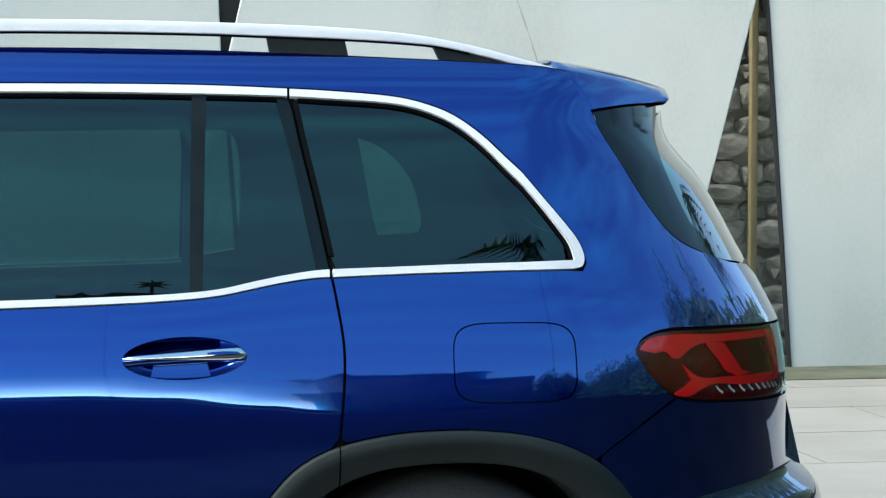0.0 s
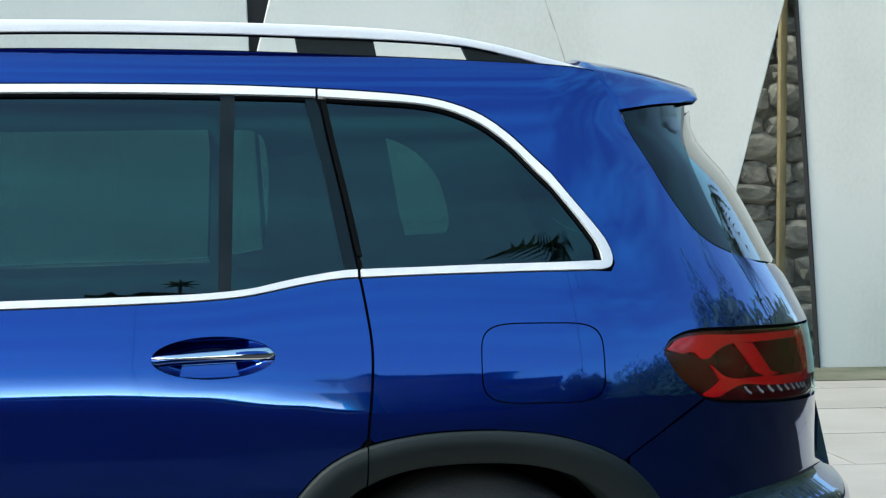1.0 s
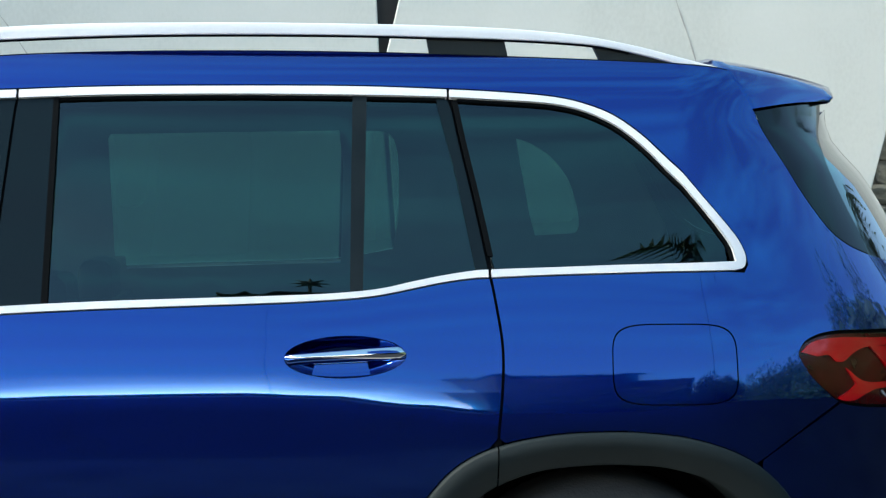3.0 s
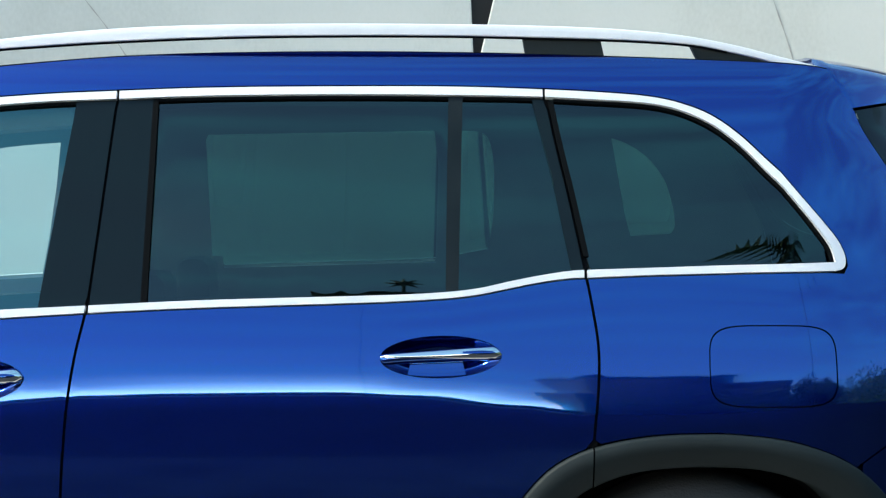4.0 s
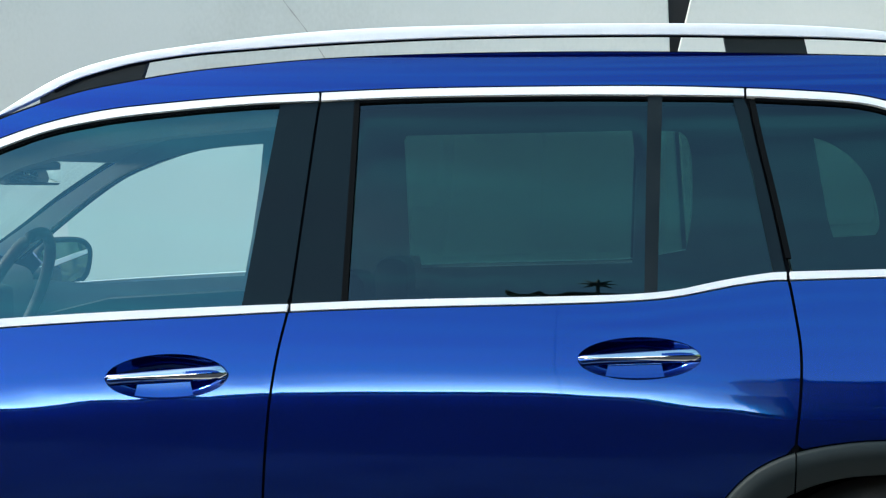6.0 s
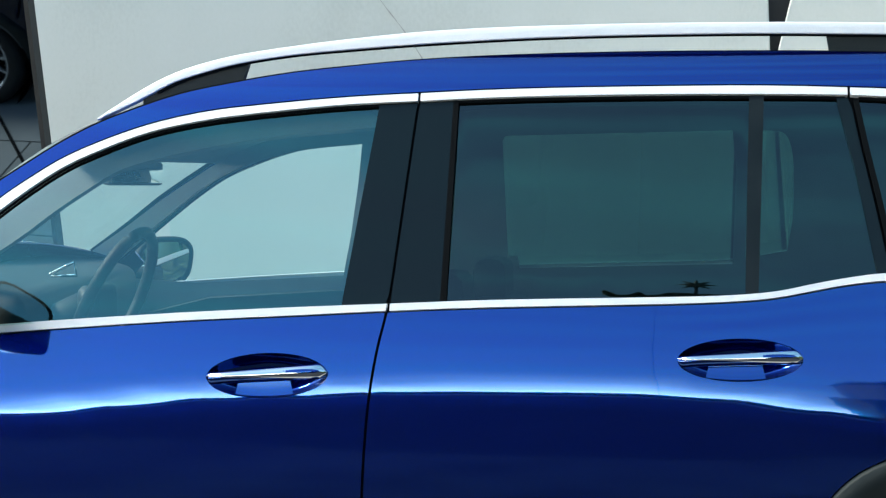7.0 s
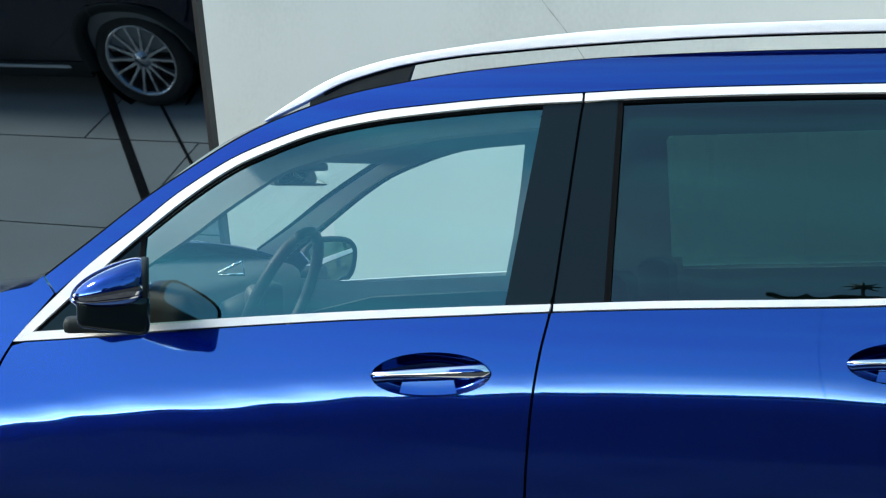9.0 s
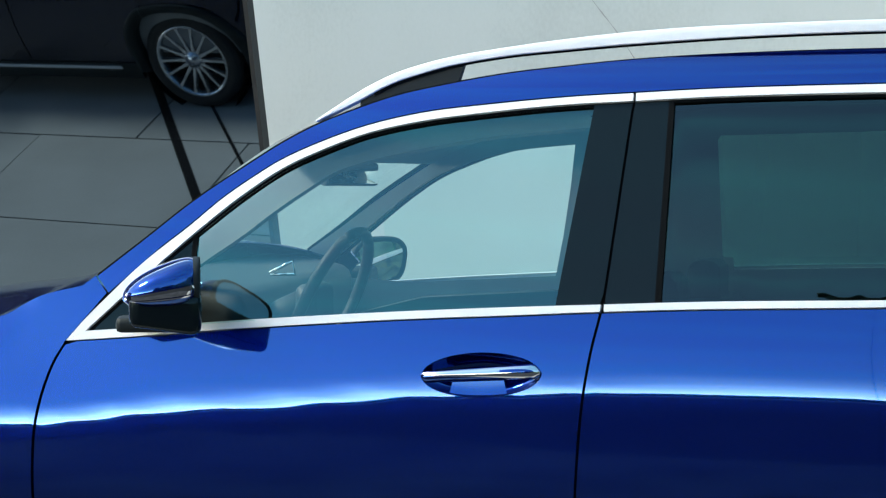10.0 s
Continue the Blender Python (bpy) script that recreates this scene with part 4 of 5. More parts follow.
part("roof", grid_mesh("roof", roof_rows(roof_pts, 0.022), blue), car)
part("headliner", grid_mesh("headliner", roof_rows([p for p in roof_pts if p[0] < 0.93], 0.0, 0.025, 0.03), lining), car, "pale grey headliner")
screen_pts = [p for p in resample(ROOF_EDGE, 140) if p[0] < -1.355]
part("windscreen", grid_mesh("windscreen", lid([(-1.80, 1.045)] + screen_pts, 0.01, 0.17), tint_thin), car, "clear windscreen").visible_shadow = False
part("bonnet", grid_mesh("bonnet", lid(resample(HOOD_EDGE, 50), 0.075, 0.0), blue), car)
part("scuttle", grid_mesh("scuttle", lid([(-1.90, 0.975), (-1.78, 1.005)], 0.0, 0.14, push=0.03), rubber), car, "black scuttle panel")

# spoiler
def spoiler_row(u):
    """Across the spoiler at u from its seam to its lip: foot, flank, shoulder, top."""
    y = 0.245 + 0.20 * u ** 1.15
    xl, zl = 0.921 + 0.233 * u, 1.441 + 0.029 * u + 0.004 * math.sin(math.pi * u)
    xs, zs = 0.868 + 0.298 * u, 1.530 - 0.042 * u + 0.006 * math.sin(math.pi * u)
    zt = 1.560 - 0.040 * u ** 1.6
    row = [(xl, y, zl), (0.5 * (xl + xs), y + 0.004, 0.5 * (zl + zs)), (xs - 0.004, y + 0.012, zs - 0.006), (xs, y + 0.022, zs)]
    row += [(xs + 0.01 * u, y + 0.07, 0.45 * zs + 0.55 * zt), (xs + 0.02 * u, y + 0.17, zt)]
    row += [(xs + 0.02 * u + 0.06 * u * math.sin(H * k / 4), y + 0.17 + (0.73 - y) * k / 4, zt + 0.010 * math.sin(H * k / 4)) for k in range(1, 5)]
    return row


stations = [spoiler_row(i / 14) for i in range(15)]
lip = [(x + (0.006 if k > 2 else 0.003), y, z - (0.010 if k > 2 else 0.002)) for k, (x, y, z) in enumerate(stations[-1])]
below = [(x - 0.006, y + 0.004, z - (0.022 if k > 2 else 0.006)) for k, (x, y, z) in enumerate(stations[-1])]
under = [(min(x - 0.10, 1.05), y + 0.03, 1.452) for x, y, z in below]
full = []
for row in [[(x - 0.01, y + 0.02, z - 0.02) for x, y, z in stations[0]]] + stations + [lip, below, under]:
    full.append(row + [(x, 1.8 - y, z) for x, y, z in row[-2::-1]])
part("spoiler", grid_mesh("spoiler", full, blue), car, "blue roof spoiler")

# aerial
fin_rows = []
for i in range(15):
    u = i / 14
    h, w = 0.024 * math.sin(math.pi * min(1.0, u * 0.62 + 0.38 * u * u)) ** 0.8 * 1.0, 0.028 * math.sin(math.pi * (0.08 + 0.84 * u)) ** 0.6
    fin_rows.append([(0.16 + 0.135 * u, 0.90 + w * math.cos(a), 1.575 + max(0.004, h) * math.sin(a)) for a in np.linspace(0, math.pi, 11)])
part("aerial", grid_mesh("aerial", fin_rows, black_gloss), car, "black shark fin aerial")


# wheels
def wheel(x, y, flip):
    w = part("wheel", None, car, "silver multi-spoke alloy wheel")
    w.location, w.scale = (x, y, 0.345), (1, flip, 1)
    return w


tyre = mesh_of("tyre", *lathe([(0.235, 0.03), (0.25, 0.012), (0.30, 0.0), (0.333, 0.012), (0.345, 0.035), (0.345, 0.17), (0.335, 0.195), (0.30, 0.21), (0.235, 0.19)], 56), tyre_rubber)
dish = mesh_of("rim", *lathe([(0.258, 0.006), (0.252, 0.002), (0.243, 0.006), (0.236, 0.022), (0.228, 0.06), (0.222, 0.15), (0.05, 0.16)], 56), alloy)
hub = mesh_of("hub", *lathe([(0.062, 0.04), (0.058, 0.022), (0.036, 0.018), (0.034, 0.013), (0.0, 0.012)], 28), alloy)
disc = mesh_of("brake_disc", *lathe([(0.165, 0.10), (0.16, 0.092), (0.06, 0.09)], 40), cladding)
sv, sf = [], []
for r, w, y in ((0.045, 0.013, 0.026), (0.12, 0.008, 0.020), (0.20, 0.007, 0.014), (0.243, 0.010, 0.010)):
    sv += [(r, y, -w), (r, y, w), (r, y + 0.03, w * 1.3), (r, y + 0.03, -w * 1.3)]
for i in range(3):
    sf += [(4 * i + k, 4 * i + (k + 1) % 4, 4 * i + 4 + (k + 1) % 4, 4 * i + 4 + k) for k in range(4)]
spoke = mesh_of("spoke", sv, sf, alloy, False)
for x, y, flip in ((0.59, 0.06, 1), (-2.35, 0.06, 1), (0.59, 1.74, -1), (-2.35, 1.74, -1)):
    w = wheel(x, y, flip)
    part("tyre", tyre, w, "black tyre")
    part("rim", dish, w)
    part("hub", hub, w)
    part("brake_disc", disc, w)
    for k in range(14):
        sp = part("spoke", spoke, w)
        sp.rotation_euler = (0, 2 * math.pi * k / 14, 0)
    # wheel well liner; its shade is put into the near-black colour
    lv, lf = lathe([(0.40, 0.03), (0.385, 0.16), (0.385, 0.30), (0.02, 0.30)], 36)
    part("wheel_well", mesh_of("wheel_well", lv, lf, void), w, "wheel well coloured black for its deep shade")

# cabin
part("floor_pan", rounded_box(-1.95, 1.35, 0.12, 1.68, 0.22, 0.30, 0.02, 1), car, "", void)
far_lining_line = ([(-2.0, 0.35), (-2.0, 0.93), (-1.93, 1.04)] + [(warp(p[0]), p[1] - 0.003) for p in ROOF_EDGE if p[0] > -1.75][:-1] + [(0.97, 1.49), (1.06, 1.40), (1.14, 1.20), (1.16, 0.9), (1.1, 0.35)])
far_front = flow([(-1.84, 1.008), (-1.80, 1.063), (-1.677, 1.162), (-1.568, 1.246), (-1.477, 1.306), (-1.388, 1.349), (-1.3, 1.378), (-1.212, 1.400), (-1.126, 1.413), (-0.999, 1.424)], 4) + [(-1.022, 1.298), (-1.055, 1.147), (-1.086, 1.022), (-1.299, 1.008), (-1.55, 0.993)]
far_rear = [(-0.575, 1.448), (0.073, 1.462), (0.085, 1.347), (0.079, 1.070), (-0.548, 1.052), (-0.551, 1.090), (-0.581, 1.090), (-0.583, 1.433)]
far_small = flow([(0.118, 1.461), (0.205, 1.458), (0.225, 1.443), (0.241, 1.397), (0.247, 1.216), (0.234, 1.109)], 4) + [(0.115, 1.090)]
far_quarter = flow([(0.583, 1.441), (0.618, 1.430), (0.685, 1.389), (0.743, 1.322), (0.786, 1.239), (0.796, 1.181), (0.783, 1.159)], 4) + [(0.655, 1.151), (0.635, 1.214)]
lin = part("side_lining", panel_mesh("side_lining", far_lining_line, lining, [far_front, far_rear, far_small, far_quarter], inset=0.055, step=0.05, depth=0), car, "grey cabin side lining with window openings")
lin.location, lin.scale = (0, 1.8, 0), (1, -1, 1)
door_card = part("door_card", panel_mesh("door_card", [(-1.72, 0.90), (-1.50, 0.955), (-1.09, 0.985), (-0.98, 0.975), (-0.96, 0.5), (-1.7, 0.5)], dark_lining, inset=0.075, step=0.06, depth=0.02), car, "dark door card")
door_card.location, door_card.scale = (0, 1.8, 0), (1, -1, 1)
near_low = flow([(-1.700, 1.021), (-1.550, 1.136), (-1.483, 1.187), (-1.405, 1.252), (-1.332, 1.305), (-1.265, 1.347), (-1.214, 1.365), (-1.150, 1.382), (-0.950, 1.421), (-0.700, 1.446)], 4)
part("pillar_lining", panel_mesh("pillar_lining", near_low + [(-0.70, 1.47)] + [(q[0] - 0.05, q[1] + 0.115) for q in TRIM_IN[::-1] if -1.68 < q[0] < -0.70], lining, inset=0.105, step=0.05, depth=0.015), car, "grey windscreen pillar lining")
bm = rounded_box(-1.72, -1.45, 0.16, 1.64, 0.62, 1.055, 0.05, 4)
for v in bm.verts:
    if v.co.z > 0.9:
        v.co.z += 0.05 * (-1.45 - v.co.x) / 0.27 - 0.02
    v.co.x -= 0.26 * (v.co.y - 0.16) / 1.48
dash = part("dashboard", bm, car, "dark grey dashboard", dark_lining)
part("vent", mesh_of("vent", *tube([(-1.445, 0.30, 1.080), (-1.385, 0.29, 1.108), (-1.380, 0.29, 1.078), (-1.442, 0.30, 1.076)], 0.004, 6), chrome), dash, "chrome-edged air vent")
ring = [(0.185 * math.cos(a), 0.185 * math.sin(a)) for a in np.linspace(0, 2 * math.pi, 41)]
wc, wt_ = np.array((-1.36, 0.46, 1.0)), math.radians(24)
path = [tuple(wc + np.array((v * math.sin(wt_), u, v * math.cos(wt_)))) for u, v in ring]
steer = part("steering_wheel", None, car, "black steering wheel")
part("wheel_rim", mesh_of("wheel_rim", *tube(path, 0.014, 10, 1, False), leather), steer)
part("wheel_hub", rounded_box(-1.42, -1.37, 0.38, 0.54, 0.95, 1.05, 0.025, 3), steer, "", dark_lining)
part("column", mesh_of("column", *tube([(-1.40, 0.46, 1.0), (-1.62, 0.46, 0.90)], 0.045, 12), dark_lining), steer)
def turned(bm, degrees, x=-1.45, y=0.86):
    bmesh.ops.rotate(bm, cent=(x, y, 1.31), matrix=Euler((0, 0, radians(degrees))).to_matrix(), verts=bm.verts)
    return bm


# housing takes the pale lining colour in place of the glass's bright reflection
inner_mirror = part("interior_mirror", turned(rounded_box(-1.462, -1.437, 0.74, 0.98, 1.279, 1.341, 0.012, 3), -16), car, "interior mirror", lining)
part("mirror_glass", turned(rounded_box(-1.439, -1.433, 0.75, 0.97, 1.285, 1.335, 0.002, 1), -16), inner_mirror, "mirror glass", looking_glass)
part("stalk", mesh_of("stalk", *tube([(-1.47, 0.88, 1.34), (-1.50, 0.88, 1.40)], 0.012, 8), dark_lining), inner_mirror)
for x, y0, y1 in ((-0.92, 0.22, 0.78), (-0.92, 1.02, 1.58), (0.02, 0.20, 1.60)):
    seat = part("seat", None, car, "black leather seat")
    part("cushion", rounded_box(x - 0.25, x + 0.28, y0, y1, 0.42, 0.60, 0.05, 3), seat, "", leather)
    bm = rounded_box(x + 0.18, x + 0.32, y0, y1, 0.55, 0.985, 0.05, 3)
    for v in bm.verts:
        v.co.x += 0.25 * (v.co.z - 0.55)
    part("backrest", bm, seat, "", leather)
for y in (0.5, 1.3):
    rest = rounded_box(-0.62, -0.53, y - 0.13, y + 0.13, 0.93, 1.085, 0.04, 3)
    part("headrest", rest, car, "black headrest", leather)

# ---- the place: paved court, leaning concrete panels, rubble wall, dark glass panel ----
ground = structure("ground", mesh_of("ground", [(-400, -400, -0.05), (400, -400, -0.05), (400, 400, -0.05), (-400, 400, -0.05)], [(0, 1, 2, 3)], earth, False), "dark open grassy ground")
pavement = structure("pavement", mesh_of("pavement", [(-16, -14, -0.02), (8, -14, -0.02), (8, 7.75, -0.02), (-16, 7.75, -0.02)], [(0, 1, 2, 3)], grout, False), "paved court of large pale stone slabs")


def slab_panel(name, corners, y, thick, mat, lean=0.0, label=""):
    """An upright slab with any outline (x, z); lean moves its top towards the court."""
    n = len(corners)
    front = [(x, y - lean * z, z) for x, z in corners]
    back = [(x, y - lean * z + thick, z) for x, z in corners]
    bm = bmesh.new()
    v = [bm.verts.new(p) for p in front + back]
    bm.faces.new(v[:n])
    bm.faces.new(v[n:][::-1])
    for i in range(n):
        bm.faces.new((v[i], v[n + i], v[n + (i + 1) % n], v[(i + 1) % n]))
    bmesh.ops.recalc_face_normals(bm, faces=bm.faces)
    bmesh.ops.bevel(bm, geom=list(bm.edges), offset=0.008, segments=1, affect="EDGES")
    me = bpy.data.meshes.new(name)
    bm.to_mesh(me)
    bm.free()
    me.materials.append(mat)
    return structure(name, me, label)


slab_panel("wall_east", [(4.47, 0.0), (4.275, 2.65), (4.08, 5.4), (8.4, 5.4), (8.4, 0.0)], 8.0, 0.06, concrete, 0, "pale rendered concrete wall panel with a slanting edge")
slab_panel("wall_middle", [(0.62, 0.0), (0.46, 2.10), (0.565, 2.55), (1.25, 5.4), (4.85, 5.4), (4.19, 2.62), (3.85, 1.30), (3.51, 0.0)], 8.0, 0.06, concrete, 0, "pale rendered concrete wall panel between two slanting gaps")
slab_panel("wall_west", [(-9.0, 0.0), (-9.0, 5.4), (0.27, 5.4), (0.415, 2.55), (0.435, 2.10), (0.58, 0.0)], 8.0, 0.06, concrete, 0, "pale rendered concrete wall panel with fine cracks")
structure("wall_liner", mesh_of("wall_liner", [(0.1, 8.2, 0), (1.6, 8.2, 0), (1.6, 8.2, 5.4), (0.1, 8.2, 5.4)], [(0, 1, 2, 3)], frame_metal, False), "dark metal lining in the gap of the wall")
edge = slab_panel("trim", [(4.463, 0.0), (4.268, 2.65), (4.073, 5.4), (4.08, 5.4), (4.275, 2.65), (4.47, 0.0)], 7.99, 0.07, frame_metal, 0, "dark metal edge of the wall panel")


def crack(points):
    line = flow(points, 6)
    verts, faces = [], []
    for i, (x, z) in enumerate(line):
        w = 0.004 + 0.002 * math.sin(i * 1.7)
        verts += [(x - w, 7.996, z), (x + w, 7.996, z)]
        if i:
            faces.append((2 * i - 2, 2 * i - 1, 2 * i + 1, 2 * i))
    return mesh_of("trim", verts, faces, crack_mat, False)


crack_mat = weather(material("hairline_crack", (0.38, 0.37, 0.33), 0.9), [(0.34, 0.33, 0.30), (0.50, 0.49, 0.45)], 6, 60, 0)
structure("trim", crack([(-2.62, 3.2), (-2.20, 2.57), (-2.02, 2.336), (-1.8, 2.0)]), "fine crack line in the wall panel")
structure("trim", crack([(2.30, 3.1), (2.456, 2.578), (2.577, 2.231), (2.70, 1.8)]), "fine crack line in the wall panel")

# rubble wall behind the slanting gap
rubble_wall = structure("wall_north", mesh_of("wall_north", [(2.5, 9.0, 0), (6.5, 9.0, 0), (6.5, 9.0, 5), (2.5, 9.0, 5)], [(0, 1, 2, 3)], rubble, False), "grey rubble stone wall")
rng = random.Random(4)
stone_shapes = []
for k in range(10):
    bm = bmesh.new()
    bmesh.ops.create_icosphere(bm, subdivisions=2, radius=0.5)
    for v in bm.verts:
        d = v.co.normalized()
        g = 0.5 / max(abs(d.x), abs(d.z), abs(d.y)) * 0.82 + 0.10
        v.co = d * g * (0.86 + 0.22 * noise.noise(d * 1.6 + Vector((k * 7.3, 0, 0))))
    me = bpy.data.meshes.new("stone")
    bm.to_mesh(me)
    bm.free()
    me.materials.append(rubble)
    stone_shapes.append(me)
z = 0.0
while z < 3.6:
    h = rng.uniform(0.13, 0.26)
    x = 3.3 + rng.uniform(-0.2, 0)
    while x < 5.9:
        w = rng.uniform(0.16, 0.46)
        ob = part("stone", rng.choice(stone_shapes), rubble_wall)
        ob.location = (x + w / 2, 8.97 + rng.uniform(-0.03, 0.03), z + h / 2 + rng.uniform(-0.02, 0.02))
        ob.scale = (w * 1.08, 0.16, h * 1.10)
        ob.rotation_euler = (0, rng.uniform(-0.15, 0.15), 0)
        x += w
    z += h
post = thing("wooden_post", "tall weathered yellowish wooden post before the rubble wall", "post", (4.46, 8.78, 0))
bm = rounded_box(-0.028, 0.028, -0.03, 0.03, 0, 4.2, 0.008, 2)
part("shaft", bm, post, "", old_wood)


def leaves(name, count, spread, size, seed, mat, squash=1.0, clumps=10):
    r = random.Random(seed)
    centres = [(r.gauss(0, 0.45), r.gauss(0, 0.45), r.gauss(0, 0.42) * squash, r.uniform(0.25, 0.5)) for _ in range(clumps)]
    verts, faces = [], []
    for _ in range(count):
        cx, cy, cz, cr = r.choice(centres)
        d = Vector((r.gauss(0, 1), r.gauss(0, 1), r.gauss(0, 1))).normalized() * cr * r.random() ** 0.4
        p = Vector(((cx + d.x) * spread, (cy + d.y) * spread, (cz + d.z) * spread))
        q = Euler((r.uniform(0, 6), r.uniform(0, 6), r.uniform(0, 6))).to_matrix()
        s = size * r.uniform(0.6, 1.3)
        k = len(verts)
        verts += [p + q @ Vector(v) * s for v in ((-0.5, 0, 0), (0, -0.22, 0.05), (0.5, 0, 0), (0, 0.22, 0.05))]
        faces.append((k, k + 1, k + 2, k + 3))
    return mesh_of(name, verts, faces, mat, False)


def tree(x, y, h, spread, seed):
    t = thing("tree", "green leafy tree standing beyond the court", "tree", (x, y, -0.05), "trees round the court")
    r = random.Random(seed)
    v, f = tube([(0, 0, 0), (0.05, 0.02, h * 0.3), (-0.05, 0.08, h * 0.55), (0.0, 0.0, h * 0.8)], [0.03 * h, 0.024 * h, 0.016 * h, 0.006 * h], 9)
    for k in range(6):
        a, z0 = k * 1.05 + r.random(), h * r.uniform(0.35, 0.6)
        e = spread * r.uniform(0.45, 0.7)
        v2, f2 = tube([(0, 0, z0), (math.cos(a) * e * 0.5, math.sin(a) * e * 0.5, z0 + h * 0.12), (math.cos(a) * e, math.sin(a) * e, z0 + h * 0.26)], [0.012 * h, 0.008 * h, 0.003 * h], 6)
        f += [tuple(i + len(v) for i in q) for q in f2]
        v += v2
    part("trunk", mesh_of("trunk", v, f, bark), t)
    c = part("crown", leaves("crown", 5200, spread, 0.035 * h, seed, leaf, 0.8, 16), t)
    c.location = (0, 0, h * 0.68)


tree(13.0, -1.5, 6.0, 2.6, 3)
tree(17.5, 2.2, 7.0, 3.0, 5)
tree(21.0, -4.0, 8.0, 3.4, 8)
tree(8.2, -20.0, 4.3, 2.0, 11)
tree(10.8, -19.0, 4.5, 2.2, 12)
hedge = tagged(new("hedge", leaves("hedge", 9000, 1.0, 0.16, 21, leaf, 0.25, 60)), "dark green clipped hedge along the far side of the court", "hedge", kind="stuff")
hedge.location, hedge.scale = (0, -26, 0.7), (26, 1.2, 0.75)

tall = tagged(new("hedge", leaves("hedge", 16000, 1.0, 0.13, 22, leaf, 0.5, 90)), "tall dark green hedge beside the court", "hedge", kind="stuff")
tall.location, tall.scale = (11.0, 1.0, 1.5), (1.1, 8.5, 3.2)

grove = tagged(new("hedge", leaves("hedge", 20000, 1.0, 0.085, 23, leaf, 0.5, 70)), "overgrown dark green hedge beside the low house", "hedge", kind="stuff")
grove.location, grove.scale = (8.6, -21.5, 2.2), (3.9, 1.2, 4.4)

thicket = tagged(new("hedge", leaves("hedge", 24000, 1.0, 0.07, 24, leaf, 0.5, 90)), "tall dark green hedge closing the court beside the road", "hedge", kind="stuff")
thicket.location, thicket.scale, thicket.rotation_euler = (16.5, -11.0, 1.9), (7.5, 1.5, 4.2), (0, 0, radians(58))

# low house over the court, whose outline the paint mirrors; backlit shade is in its colour
house = thing("house", "low stone house with a flat roof across the court, coloured dark as if backlit", "house", (4.5, -25.5, -0.05))
part("wall", rounded_box(-1.16, 0.51, -1.5, 1.5, 0, 6.5, 0.01, 1), house, "", backlit_stone)
part("wall", rounded_box(-1.42, -1.16, -1.4, 1.4, 0, 4.6, 0.01, 1), house, "", backlit_stone)
part("wall", rounded_box(0.51, 1.6, -1.4, 1.4, 0, 5.8, 0.01, 1), house, "", backlit_stone)
part("roof", rounded_box(-1.2, 0.55, -1.6, 1.6, 6.5, 6.65, 0.01, 1), house, "", frame_metal)


def palm(x, y, h, reach, seed):
    t = thing("palm", "slender palm with arching green fronds beyond the court", "palm", (x, y, -0.05), "palms round the court")
    r = random.Random(seed)
    part("trunk", mesh_of("trunk", *tube([(0, 0, 0), (0.08, 0.03, h * 0.4), (0.03, 0.0, h * 0.8), (0, 0, h)], [0.03, 0.02, 0.018, 0.03], 9), bark), t)
    for k in range(18):
        a, up = 2.4 * k, r.uniform(0.15, 1.0)
        verts, faces = [], []
        for i in range(15):
            u = i / 14
            c = Vector((math.cos(a) * reach * u, math.sin(a) * reach * u, h + reach * (up * u - 0.95 * u * u)))
            side_way = Vector((-math.sin(a), math.cos(a), 0))
            for sgn in (-1, 1):
                n = len(verts)
                tip = c + side_way * sgn * 0.34 * reach * math.sin(math.pi * (0.1 + 0.85 * u)) + Vector((math.cos(a), math.sin(a), -0.5)) * 0.16 * reach
                verts += [c - side_way * 0.01, c + Vector((math.cos(a), math.sin(a), 0)) * 0.045 * reach, tip]
                faces.append((n, n + 1, n + 2))
        part("frond", mesh_of("frond", verts, faces, leaf, False), t)


palm(4.7, -11.3, 9.65, 1.6, 31)
palm(10.4, 6.6, 4.4, 1.7, 33)

# unseen stand-in that gives the rear window its mirrored dark line and star
bar_and_star = thing("street_lamp", "dark bar and star on a thin pole, added for the window's reflection", "street lamp", (-0.3, -12.0, -0.05))
part("pole", mesh_of("pole", *tube([(0, 0, 0), (0, 0, 9.05)], [0.005, 0.004], 8), frame_metal), bar_and_star)
part("head", rounded_box(-0.75, 0.75, -0.12, 0.12, 8.97, 9.05, 0.03, 2), bar_and_star, "", frame_metal)
for a in range(4):
    q = math.pi * a / 4
    part("finial", mesh_of("finial", *tube([(0.24 - 0.22 * math.cos(q), 0, 9.47 - 0.22 * math.sin(q)), (0.24, 0, 9.47), (0.24 + 0.22 * math.cos(q), 0, 9.47 + 0.22 * math.sin(q))], [0.006, 0.05, 0.006], 6), frame_metal), bar_and_star)
part("stem", mesh_of("stem", *tube([(0.24, 0, 9.0), (0.24, 0, 9.47)], 0.025, 6), frame_metal), bar_and_star)

# dark reflecting glass panel that leans over the court
PM, PN = Vector((-4.784, 3.710, 1.211)), Vector((0.08, 0.954, 0.289)).normalized()


def on_panel(x, z, out=0.0):
    y = PM.y - (PN.x * (x - PM.x) + PN.z * (z - PM.z)) / PN.y
    return Vector((x, y, z)) - PN * out


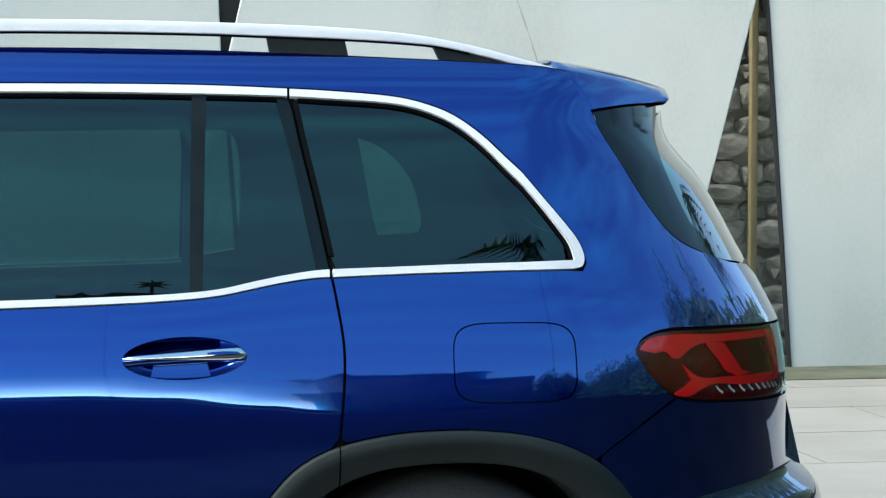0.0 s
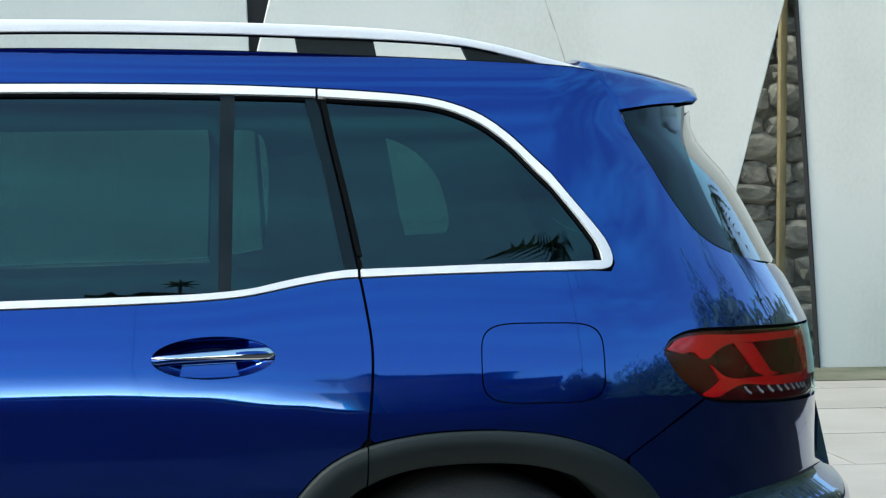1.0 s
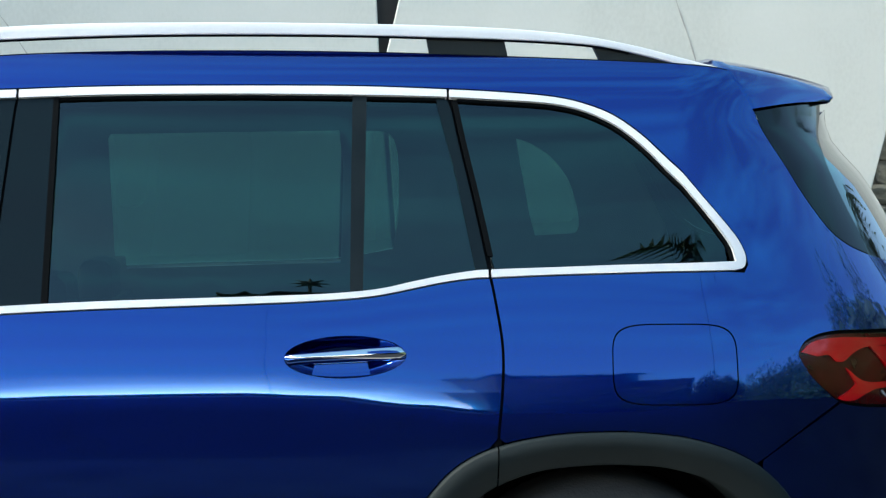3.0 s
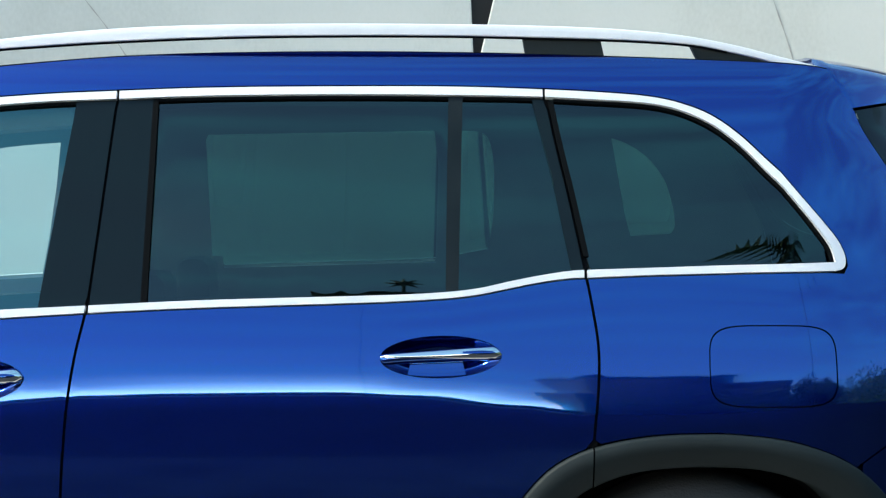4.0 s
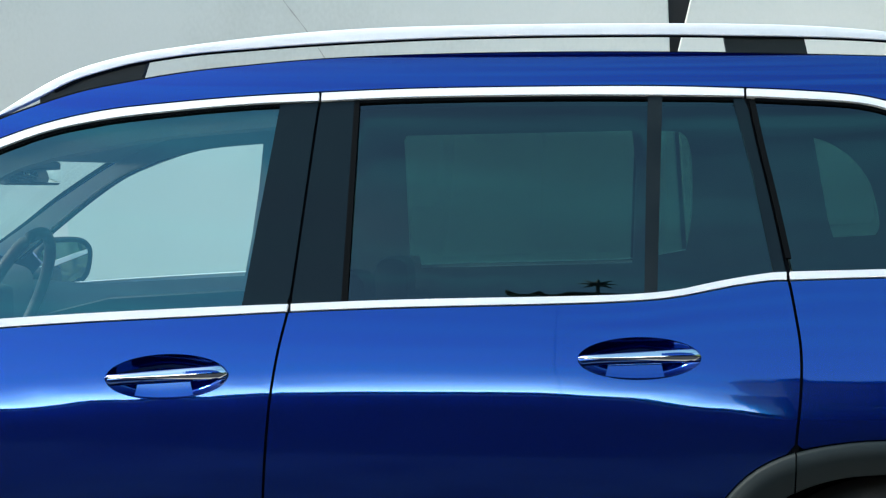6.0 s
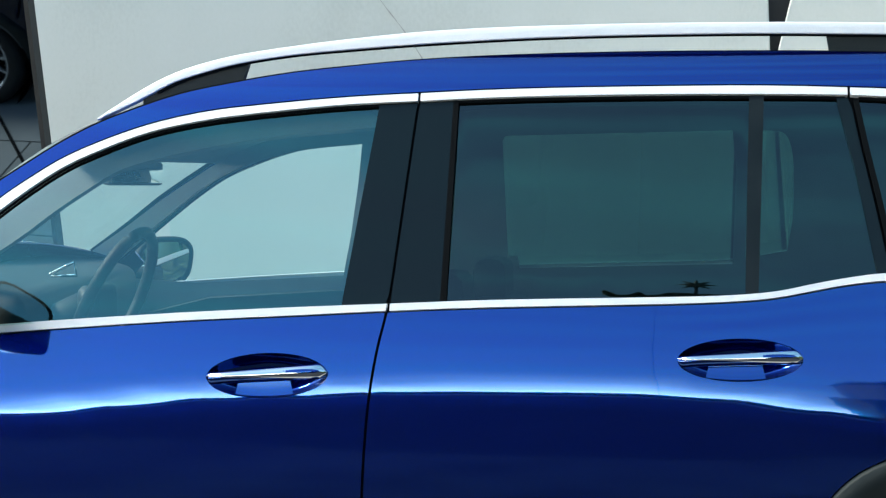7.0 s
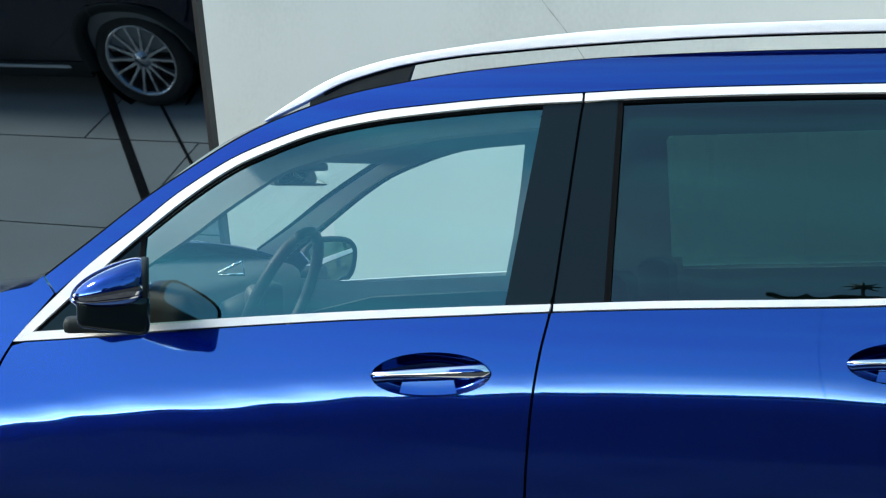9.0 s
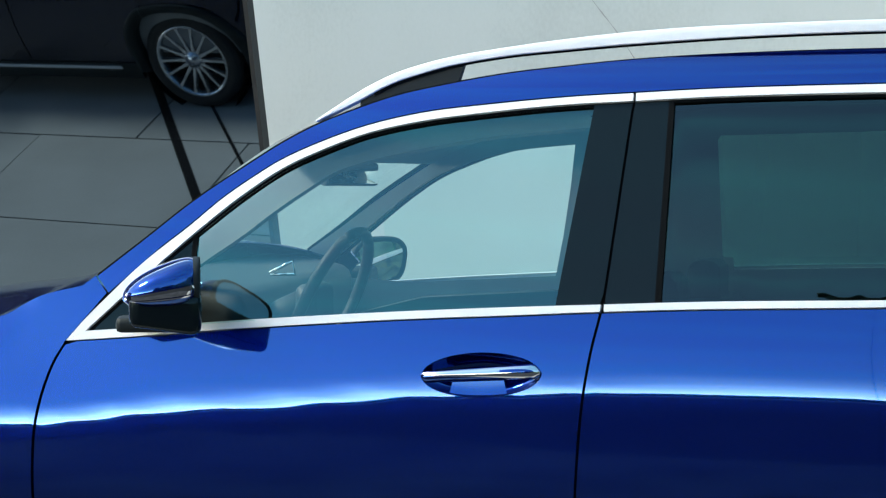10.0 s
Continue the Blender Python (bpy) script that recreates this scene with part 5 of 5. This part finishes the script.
def sheet(x0, x1, z0, z1, o0, o1, mat, name):
    v = [on_panel(x, z, o) for o in (o0, o1) for x, z in ((x0, z0), (x1, z0), (x1, z1), (x0, z1))]
    return mesh_of(name, v, [(0, 1, 2, 3), (7, 6, 5, 4), (0, 4, 5, 1), (1, 5, 6, 2), (2, 6, 7, 3), (3, 7, 4, 0)], mat, False)


glass_wall = thing("glass_panel", "dark reflecting glass panel leaning over the paved court", "glass panel")
part("pane", sheet(-9.0, -2.775, 0.0, 3.4, 0.0, -0.02, black_mirror, "pane"), glass_wall)
part("edge_frame", sheet(-2.775, -2.755, 0.0, 3.4, 0.006, -0.05, frame_metal, "edge_frame"), glass_wall, "dark edge profile")
part("back", sheet(-9.0, -2.775, 0.0, 3.4, -0.03, -0.06, frame_metal, "back"), glass_wall)

structure("drain_channel", mesh_of("drain_channel", [(-5.93, 0.17, 0.004), (-5.885, 0.13, 0.004), (-3.60, 2.90, 0.004), (-3.645, 2.94, 0.004)], [(0, 1, 2, 3)], void, False), "dark slot drain across the paving")
structure("drain_channel", mesh_of("drain_channel", [(-5.60, 0.13, 0.004), (-5.585, 0.115, 0.004), (-3.60, 2.345, 0.004), (-3.615, 2.36, 0.004)], [(0, 1, 2, 3)], void, False), "dark slot drain across the paving")

# the second car, parked ahead; its shaded side is put into a darker paint
second = copy_thing(car, Matrix.Translation((-5.60, -0.90, 0)))
for ob in second.children_recursive:
    for slot in ob.material_slots:
        if slot.material == blue:
            slot.link = "OBJECT"
            slot.material = shaded_blue
tagged(second, "blue sport utility car parked ahead on the paving, its paint darkened as in shade", "car")

asphalt = weather(material("fresh_dark_asphalt", (0.016, 0.016, 0.017), 0.95, 0, 0, 0.03), [(0.011, 0.011, 0.012), (0.022, 0.022, 0.023)], 1.2, 120, 0.3)
structure("road", mesh_of("road", [(-60, -24, 0.004), (60, -24, 0.004), (60, -0.35, 0.004), (-60, -0.35, 0.004)], [(0, 1, 2, 3)], asphalt, False), "dark asphalt lane along the court")

# unseen paler strip, added to lighten what the lower doors reflect
pale_strip = weather(material("pale_reflected_asphalt", (0.05, 0.05, 0.052), 0.95, 0, 0, 0.03), [(0.02, 0.02, 0.022), (0.055, 0.055, 0.058)], 1.6, 120, 0.3)
structure("road", mesh_of("road", [(-60, -3.0, 0.008), (1.8, -3.0, 0.008), (1.8, -0.36, 0.008), (-60, -0.36, 0.008)], [(0, 1, 2, 3)], pale_strip, False), "paler asphalt strip added out of view for the doors' reflection")

# paving slabs, laid in uneven bond
slab_meshes = []
for k in range(4):
    bm = bmesh.new()
    bmesh.ops.create_cube(bm, size=1)
    bmesh.ops.bevel(bm, geom=[e for e in bm.edges if all(v.co.z > 0 for v in e.verts)], offset=0.006, segments=1, affect="EDGES")
    for v in bm.verts:
        v.co.x += rng.uniform(-0.002, 0.002)
    me = bpy.data.meshes.new("paving_slab")
    bm.to_mesh(me)
    bm.free()
    me.materials.append(slab_stone)
    slab_meshes.append(me)
y = 0.29 - 0.94
while y < 7.5:
    d = 0.94
    x = -11.0 + rng.uniform(0, 0.8)
    while x < 6.2:
        w = rng.uniform(1.1, 1.9)
        ob = part("paving_slab", rng.choice(slab_meshes), pavement)
        ob.location, ob.scale = (x + w / 2, y + d / 2, -0.022 + rng.uniform(-0.0015, 0.0015)), (w - 0.012, d - 0.012, 0.044)
        x += w
    y += d
moss = weather(material("mossy_gravel", (0.12, 0.125, 0.08), 0.95), [(0.07, 0.08, 0.045), (0.17, 0.165, 0.12)], 3, 90, 0.5)
structure("gutter", mesh_of("gutter", [(-16, 7.25, 0.006), (8, 7.25, 0.006), (8, 8.0, 0.006), (-16, 8.0, 0.006)], [(0, 1, 2, 3)], moss, False), "mossy strip along the foot of the wall")
# unseen dark ground, added so the rear bumper reflects no pale slabs
structure("road", mesh_of("road", [(1.9, -0.35, 0.008), (60, -0.35, 0.008), (60, 3.0, 0.008), (1.9, 3.0, 0.008), (5.6, 3.0, 0.008), (60, 30, 0.008), (5.6, 30, 0.008)], [(0, 1, 2, 4, 3), (4, 2, 5, 6)], asphalt, False), "dark asphalt added beside the court to darken the bumper's reflection")
